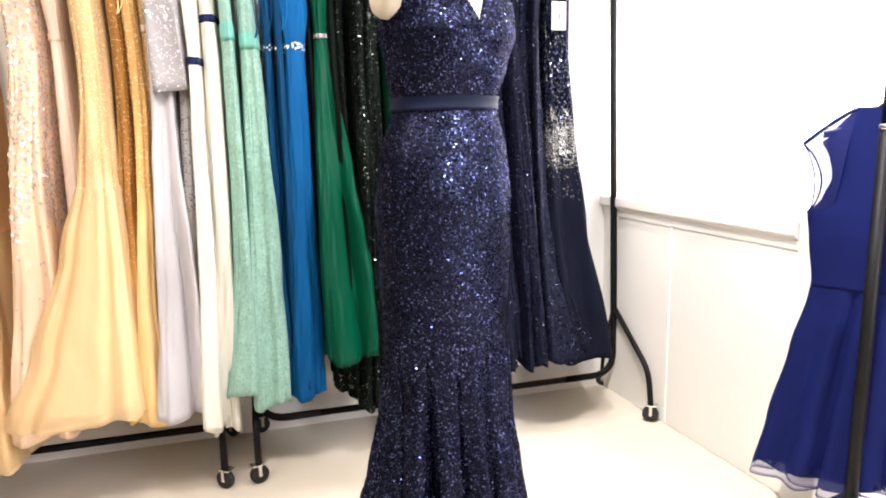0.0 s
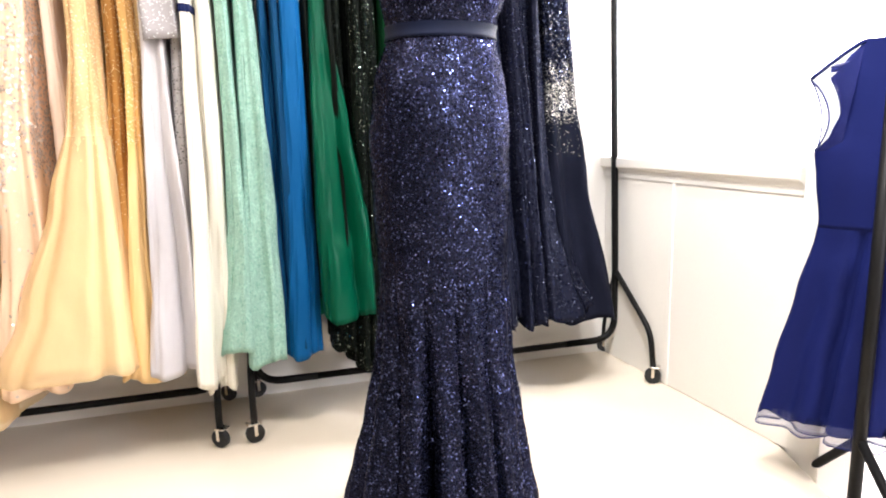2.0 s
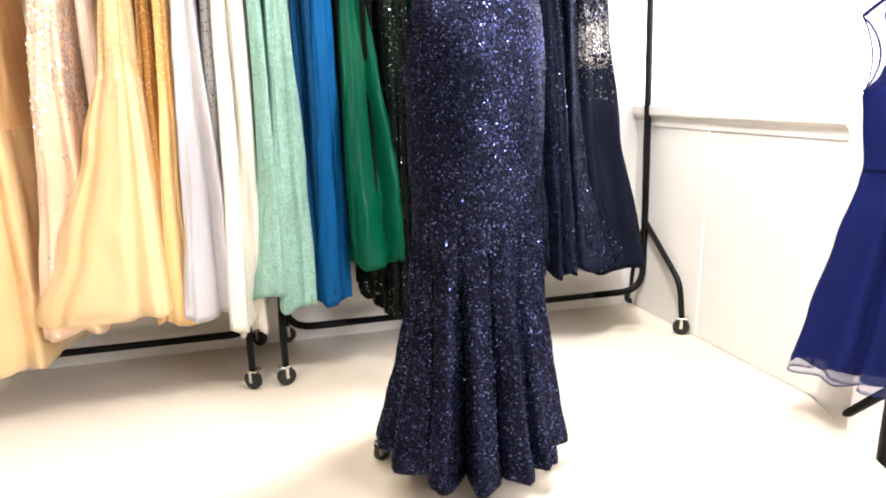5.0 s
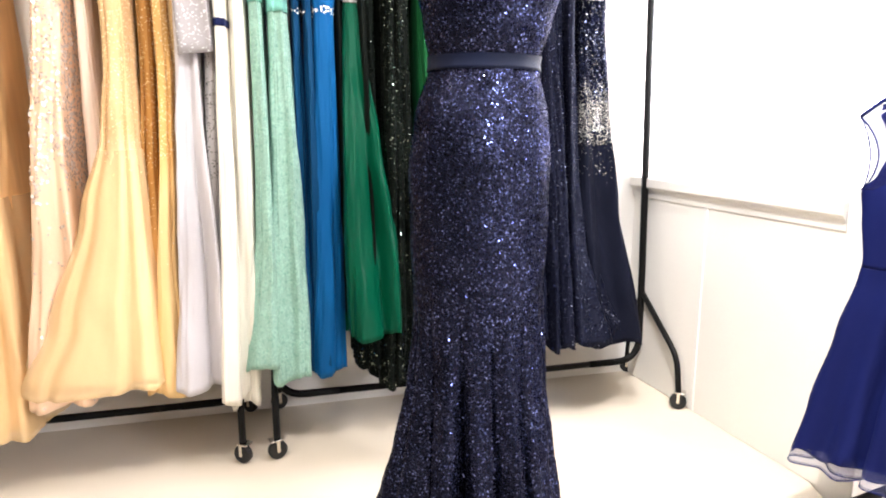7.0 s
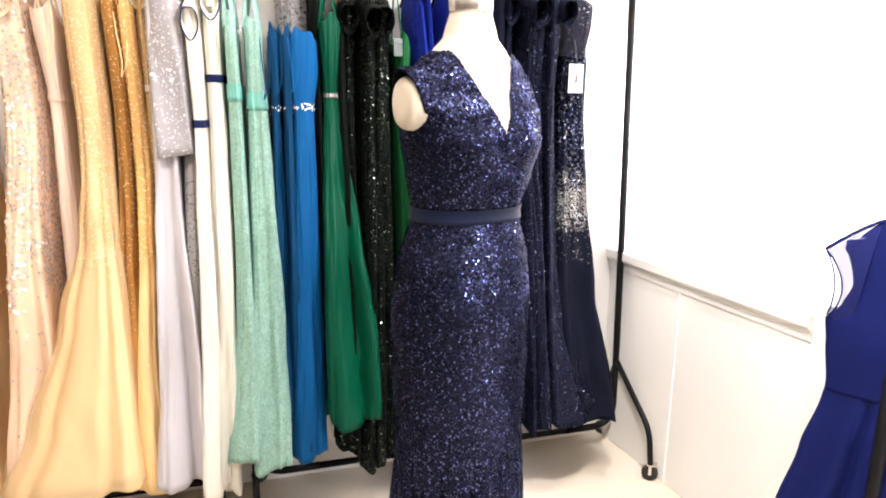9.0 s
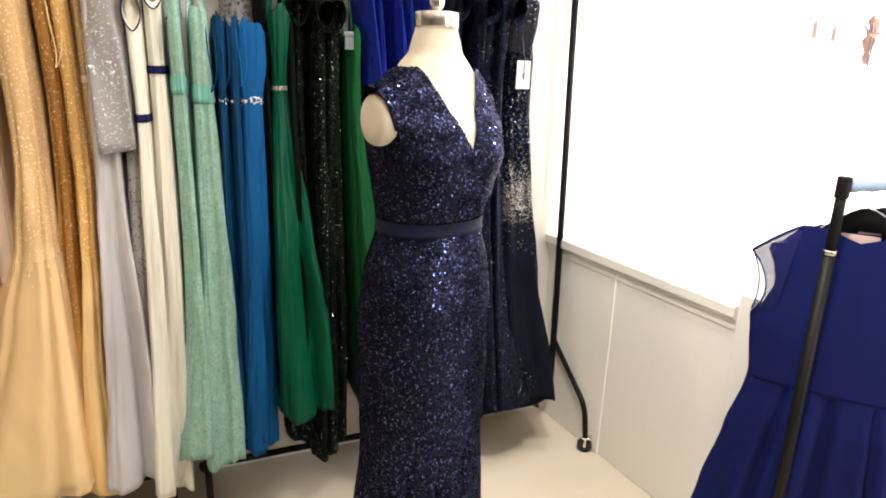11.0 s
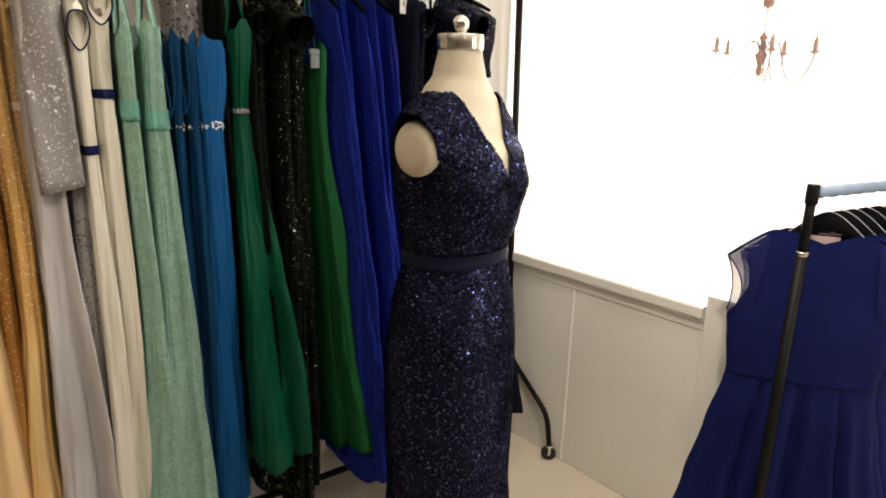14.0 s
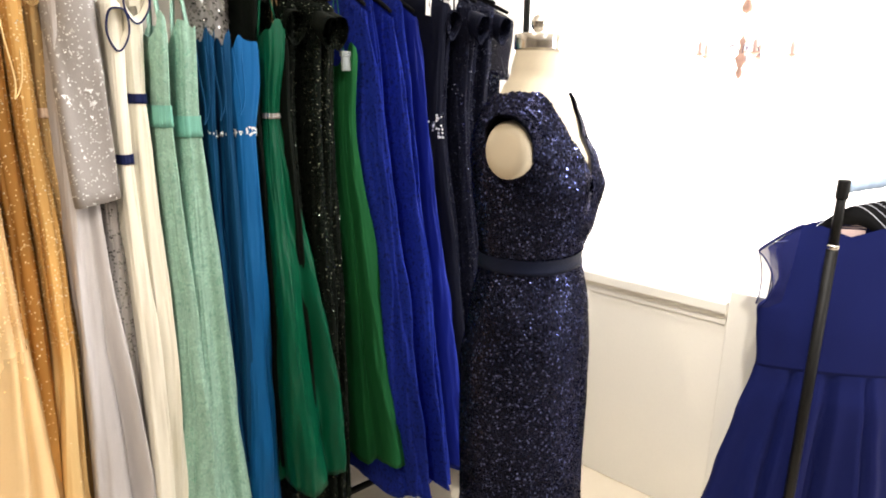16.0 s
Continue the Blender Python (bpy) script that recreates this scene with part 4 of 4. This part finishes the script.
bm = bmesh.new()
levels = [0.90, 1.0, 1.1] + list(np.linspace(1.17, 1.585, 40))
n = 72
vs = [[bm.verts.new(form_m @ body(z, a, -0.003, False)) for a in np.linspace(0, 2 * math.pi, n, endpoint=False)] for z in levels]
for a, b in zip(vs, vs[1:]):
    for i in range(n):
        bm.faces.new((a[i], a[(i + 1) % n], b[(i + 1) % n], b[i]))
bm.faces.new(vs[0][::-1]), bm.faces.new(vs[-1])
for k in (-1, 1):   # arm plates
    m = form_m @ Matrix.Translation((0.022, k * (0.095 if k < 0 else 0.035), 1.397)) @ Matrix.Diagonal((0.96, 1, 1.16, 1)) @ Matrix.Rotation(radians(-90 * k), 4, "X")
    lathe(bm, [(0.0475, 0.0), (0.047, 0.045), (0.0455, 0.076), (0.041, 0.086), (0.024, 0.089), (0.001, 0.090)], m, 28)
lathe(bm, [(0.0465, 1.582), (0.047, 1.584), (0.047, 1.609), (0.0455, 1.612), (0.014, 1.613), (0.009, 1.614), (0.008, 1.617), (0.011, 1.619), (0.0150, 1.626), (0.0165, 1.633), (0.0150, 1.640), (0.009, 1.647), (0.002, 1.649)], form_m, 32, 1)
tube(bm, [form_m @ Vector((0, 0, z)) for z in (0.10, 0.9)], 0.016, 12, True, 1)
for x, y in ((-0.235, 1.528), (0.022, 1.375), (0.190, 1.592), (-0.02, 1.80)):
    c, q = Vector((AXIS.x, AXIS.y, 0.10)), Vector((x, y, 0.055))
    tube(bm, [c, c.lerp(q, 0.5) + Vector((0, 0, 0.012)), q], 0.009, 10, True, 1)
    turn = math.degrees(math.atan2(y - AXIS.y, x - AXIS.x))
    m = pose(x, y, 0, 0, 0, turn + 40)
    lathe(bm, [(0.001, -0.007), (0.014, -0.007), (0.020, -0.009), (0.024, -0.006), (0.024, 0.006), (0.020, 0.009), (0.014, 0.007), (0.001, 0.007)], m @ pose(0, 0, 0.024, 90, 0, 0), 18, 2)
    box(bm, (-0.012, -0.013, 0.022), (0.018, -0.010, 0.054), 0.001, m, 1)
    box(bm, (-0.012, 0.010, 0.022), (0.018, 0.013, 0.054), 0.001, m, 1)
    box(bm, (-0.012, -0.013, 0.050), (0.018, 0.013, 0.055), 0.001, m, 1)
tagged(part("dress_form", bm, [M_CREAM, M_CHROME, M_RUBBER]), "cream jersey dress form with a steel neck cap on casters", "dress form")

# ---- blue dresses on the short rail one step down ----
P2 = Vector((1.022, 1.566, 0))
R2 = Vector((0.985, 0.17, 0)).normalized()
RAIL2 = 1.260
short = thing("short_clothes_rack", (0, 0, 0), "black steel clothes rail with a foam wrapped bar, one step down", "clothes rack")
for e in (0, 1):
    p = P2 + R2 * e * 0.95
    bm = bmesh.new()
    tube(bm, [p + Vector((0, 0, LOW + 0.06)), p + Vector((0, 0, 1.10))], 0.0150, 14)
    post = part("end_post", bm, M_STEEL, short)
    part("upper_post", tube(bmesh.new(), [p + Vector((0, 0, 1.085)), p + Vector((0, 0, 1.276))], 0.0125, 14), M_STEEL, post)
    part("cap", lathe(bmesh.new(), [(0.0155, 1.230), (0.0162, 1.233), (0.0162, 1.277), (0.0150, 1.282), (0.001, 1.283)], Matrix.Translation(p), 20), M_STEEL, post, "black plastic end cap")
    part("collar", lathe(bmesh.new(), [(0.0163, 1.088), (0.0168, 1.091), (0.0168, 1.097), (0.0163, 1.100)], Matrix.Translation(p), 20), M_CHROME, post, "bright metal collar ring")
    for k in (-1, 1):
        q = p + Vector((0.035 * (1 if e == 0 else -1), 0.33 * k, 0))
        leg = rounded([p + Vector((0, 0, 0.190)), p.lerp(q, 0.95) + Vector((0, 0, LOW + 0.092)), q + Vector((0, 0, LOW + 0.066))], 0.02, 5)
        part("leg", tube(bmesh.new(), leg, 0.012), M_STEEL, short)
        caster(short, q + Vector((0, 0, LOW)), 60)
part("bottom_rail", tube(bmesh.new(), [P2 + Vector((0, 0, LOW + 0.075)), P2 + R2 * 0.95 + Vector((0, 0, LOW + 0.075))], 0.0125), M_STEEL, short)
bm = bmesh.new()
pts = [P2 + R2 * t + Vector((0, 0, RAIL2)) for t in np.linspace(0.014, 0.94, 90)]
tube(bm, pts, [0.0165 + 0.0016 * math.sin(i * 1.1) for i in range(90)], 14)
part("wrapped_rail", bm, M_FOAM, short, "bar wrapped in grey blue foam")


def short_dress(at, turn, seed, label, cloth=M_NAVY_CHIFFON, sheer=M_NAVY_SHEER):
    """A sleeveless fit-and-flare dress on a velvet hanger; local x across the shoulders, y front to back."""
    top = new("short_dress")
    top.matrix_world = Matrix.Translation(at) @ Matrix.Rotation(radians(turn), 4, "Z")
    tagged(top, label=label, category="dress", group="blue dresses on the short rail")
    HW = [(0.155, 0.302), (0.33, 0.270), (0.53, 0.230), (0.68, 0.200), (0.72, 0.197), (0.83, 0.210), (0.895, 0.218)]
    HD = [(0.155, 0.055), (0.60, 0.045), (0.68, 0.034), (0.72, 0.032), (0.83, 0.034), (0.895, 0.030)]

    def pt(z, a):
        c, d = math.cos(a), math.sin(a)
        w, dep = lerp(HW, z), lerp(HD, z)
        k = max(0.0, (0.705 - z) / 0.58)
        f = k ** 0.6 * (0.007 * math.sin(11 * a + seed) + 0.010 * math.sin(6 * a + 2 * seed) + 0.014 * wobble(c * 2, d * 2 + seed, z * 2))
        f -= k ** 0.45 * (0.052 if k > 0 else 0) * sum(math.exp(-((c - x0) / 0.045) ** 2) for x0 in (-0.46, 0.02, 0.5)) * max(0.0, -d) * (1 if k > 0 else 0)
        return Vector((math.copysign(abs(c) ** 0.85, c) * w + c * f, math.copysign(abs(d) ** 0.85, d) * dep + d * f * 1.3, z))

    an = np.linspace(0, 2 * math.pi, 120, endpoint=False)
    g = []
    for i in range(61):
        z = 0.194 + (0.705 - 0.194) * i / 60
        fade = max(0.0, 1 - i / 12)
        g.append([pt(z, a) + Vector((0, 0, fade * 0.010 * math.sin(11 * a + seed))) for a in an])
    skin(bm := bmesh.new(), g, 0.03)
    part("skirt", bm, cloth, top)
    g = []
    for i in range(8):
        z = 0.162 + 0.05 * i / 7
        g.append([pt(max(z, 0.156), a) * 1.0 + Vector((0, 0, z - max(z, 0.156) + (1 - i / 7) * 0.004 * math.sin(5 * a + seed * 2))) for a in an])
    skin(bm := bmesh.new(), g, 0.002, 0.001)
    hem = part("sheer_hem", bm, M_NAVY_HEM if cloth is M_NAVY_CHIFFON else sheer, top, "sheer chiffon hem layer")
    part("rolled_edge", tube(bmesh.new(), g[0] + [g[0][0]], 0.0016, 5), cloth, hem)
    # bodice: full at the chest, narrowing to a wide shallow neckline
    g = []
    for i in range(41):
        z = 0.705 + (1.148 - 0.705) * i / 40
        ring = []
        for a in an:
            p = pt(min(z, 0.890), a)
            if z > 0.890:
                t = (z - 0.890) / 0.258
                sx = lerp([(0, 1.0), (0.15, 0.86), (0.35, 0.78), (0.55, 0.81), (0.68, 0.87), (0.80, 0.78), (1, 0.60)], t)
                p = Vector((p.x * sx, p.y * (1 - 0.72 * t), z - (0.006 + (0.022 if p.y < 0 else 0.0)) * t * max(0.0, 1 - abs(p.x) / 0.13)))
            ring.append(p)
        g.append(ring)
    skin(bm := bmesh.new(), g, 0.001)
    part("bodice", bm, cloth, top)
    part("neck_label", box(bmesh.new(), (-0.045, 0.003, 1.105), (0.040, 0.005, 1.140)), M_CANDLE, top, "pink lining showing inside the neckline", False)
    for k in (-1, 1):
        bm = bmesh.new()
        rows = []
        for u in np.linspace(0, 1, 12):   # the sheer shoulder cap: front half and back half hang from the shoulder
            rows.append([Vector((k * ((0.13 + 0.03 * v) * (1 - u) + (0.236 - (0.036 if y < 0 else 0.016) * math.sin(math.pi * v) ** 0.8 - 0.020 * v) * u), y * (0.003 + 0.020 * math.sin(2.4 * v)), (1.143 - 0.080 * u ** 1.2) * (1 - v) + 0.893 * v)) for y, v in [(-1, 1 - j / 9) for j in range(10)] + [(1, j / 9) for j in range(1, 10)]])
        vs = [[bm.verts.new(p) for p in row] for row in rows]
        for a, b in zip(vs, vs[1:]):
            for i in range(len(a) - 1):
                bm.faces.new((a[i], a[i + 1], b[i + 1], b[i]))
        part("shoulder_cap", bm, sheer, top, "sheer chiffon shoulder")
        edge = [p for p in rows[-1]]
        part("armhole_binding", tube(bmesh.new(), edge, 0.0022, 6), cloth, top)
        part("shoulder_seam", tube(bmesh.new(), [row[9] + Vector((0, 0, 0.001)) for row in rows], 0.0045, 6), cloth, top)
    bm = bmesh.new()
    xs = np.linspace(-0.195, 0.195, 25)
    arch = [1.092 + 0.118 * (0.5 + 0.5 * math.cos(math.pi * (abs(x) / 0.195) ** 0.85)) for x in xs]
    rows = []
    for x, z in zip(xs, arch):   # a flat curved plate, deepest in the middle
        deep = 0.014 + 0.042 * (1 - abs(x) / 0.195) ** 1.5
        rows.append([bm.verts.new((x, y, q)) for y, q in ((-0.004, z - 0.003), (0, z), (0.004, z - 0.003), (0.005, z - deep), (-0.005, z - deep))])
    for p, q in zip(rows, rows[1:]):
        for i in range(5):
            bm.faces.new((p[i], p[(i + 1) % 5], q[(i + 1) % 5], q[i]))
    bm.faces.new(rows[0]), bm.faces.new(rows[-1][::-1])
    h = part("hanger", bm, M_VELVET, top, "black velvet hanger")
    part("edge_wire", tube(bmesh.new(), [(x, -0.004, z + 0.001) for x, z in zip(xs, arch)], 0.0011, 6), M_WIRE, h, "bright metal edge")
    hook = [(0, 0, 1.195), (0, 0, 1.235)] + [(0, 0.022 * math.sin(a), RAIL2 + 0.002 - 0.022 * math.cos(a)) for a in np.linspace(0.2, 4.3, 12)]
    part("hook", tube(bmesh.new(), hook, 0.0011, 6), M_CHROME, h)
    return top


for i, (t, turn) in enumerate(((0.105, -35), (0.160, -35), (0.215, -36), (0.275, -34), (0.34, -36), (0.42, -34))):
    at = P2 + R2 * t
    short_dress((at.x - 0.012, at.y, -0.008), turn, 1.3 * i + 0.4, "royal navy chiffon sleeveless dress with sheer shoulders on a hanger")

M_ROSE = fabric("dusty_rose_crepe", (0.34, 0.13, 0.11), 0.75)
at = P2 + R2 * 0.52
short_dress((at.x, at.y, 0), -35, 5.2, "dusty rose dress at the end of the short rail", M_ROSE, M_ROSE)

# ---- chandelier in the next room ----
CH = Vector((2.01, 2.85, 0))
lamp = thing("chandelier", (CH.x, CH.y, 1.60), "small pinkish brass chandelier with curved candle arms", "chandelier")
part("stem", lathe(bmesh.new(), [(0.002, -0.03), (0.012, -0.02), (0.018, 0.0), (0.010, 0.02), (0.022, 0.05), (0.030, 0.07), (0.014, 0.09), (0.010, 0.13), (0.020, 0.15), (0.006, 0.17), (0.0025, 0.18), (0.0025, 0.28), (0.022, 0.29), (0.026, 0.31), (0.008, 0.35), (0.004, 0.36)], None, 18), M_BRASS, lamp)
part("chain", tube(bmesh.new(), [(0, 0, 0.35), (0, 0, 1.1)], 0.002, 8), M_LILAC, lamp)
for k in range(5):
    a = radians(-52 + 72 * k)
    c, d = math.cos(a), math.sin(a)
    arm = [(c * r, d * r, z) for r, z in ((0.01, 0.09), (0.03, 0.135), (0.07, 0.13), (0.09, 0.06), (0.11, -0.02), (0.15, -0.06), (0.19, -0.03), (0.218, 0.04), (0.222, 0.085))]
    am = part("arm", tube(bmesh.new(), rounded(arm, 0.03, 4), 0.0029, 8), M_LILAC, lamp)
    m = Matrix.Translation((c * 0.222, d * 0.222, 0.085))
    part("drip_pan", lathe(bmesh.new(), [(0.004, -0.012), (0.022, 0.0), (0.024, 0.004), (0.010, 0.006)], m, 18), M_BRASS, am)
    part("candle", lathe(bmesh.new(), [(0.009, 0.004), (0.010, 0.008), (0.010, 0.05), (0.004, 0.06), (0.002, 0.08)], m, 14), M_CANDLE, am)

# ---- small things ----
tag_at = rack_xy(-0.352, 0.205)
tag = thing("price_tag", (tag_at.x, tag_at.y, 1.44), "white card price tag hanging from the beaded navy gown", "price tag", turn=YAW)
part("card", box(bmesh.new(), (-0.026, -0.001, 0), (0.026, 0.001, 0.092), 0.0004), M_CARD, tag, smooth=False)
for i, w in enumerate((0.008, 0.006)):
    part("print", box(bmesh.new(), (-w, -0.0022, 0.046 - 0.008 * i), (w, -0.0012, 0.049 - 0.008 * i)), M_INK, tag, "grey printed bar", False)
part("string", tube(bmesh.new(), [(0, -0.003, 0.03), (0.002, -0.003, 0.09), (0.004, 0.03, 0.17)], 0.0012, 6), M_RUBBER, tag)
for s, out, z, yaw in ((-0.640, 0.15, 1.715, 20), (-0.570, 0.16, 1.735, -12), (-0.520, 0.15, 1.740, 8)):
    p = rack_xy(s, out)
    more = copy_thing(tag, Matrix.Translation((p.x, p.y, z)) @ Matrix.Rotation(radians(YAW + yaw), 4, "Z") @ Matrix.Diagonal((0.62, 0.8, 0.72, 1)))
    tagged(more, label="small white card tag hanging among the dark gowns", category="price tag", group="price tags")
clip_at = rack_xy(-0.935, 0.155)
clip = thing("clip", (clip_at.x, clip_at.y, 1.545), "cloudy plastic clip on the green gown's strap", "clip", turn=YAW)
part("plate", box(bmesh.new(), (-0.018, -0.004, 0), (0.016, 0.004, 0.052), 0.003), M_CLEAR, clip)
part("jaw", box(bmesh.new(), (-0.021, -0.006, 0.038), (0.021, 0.006, 0.054), 0.002), M_CLEAR, clip)
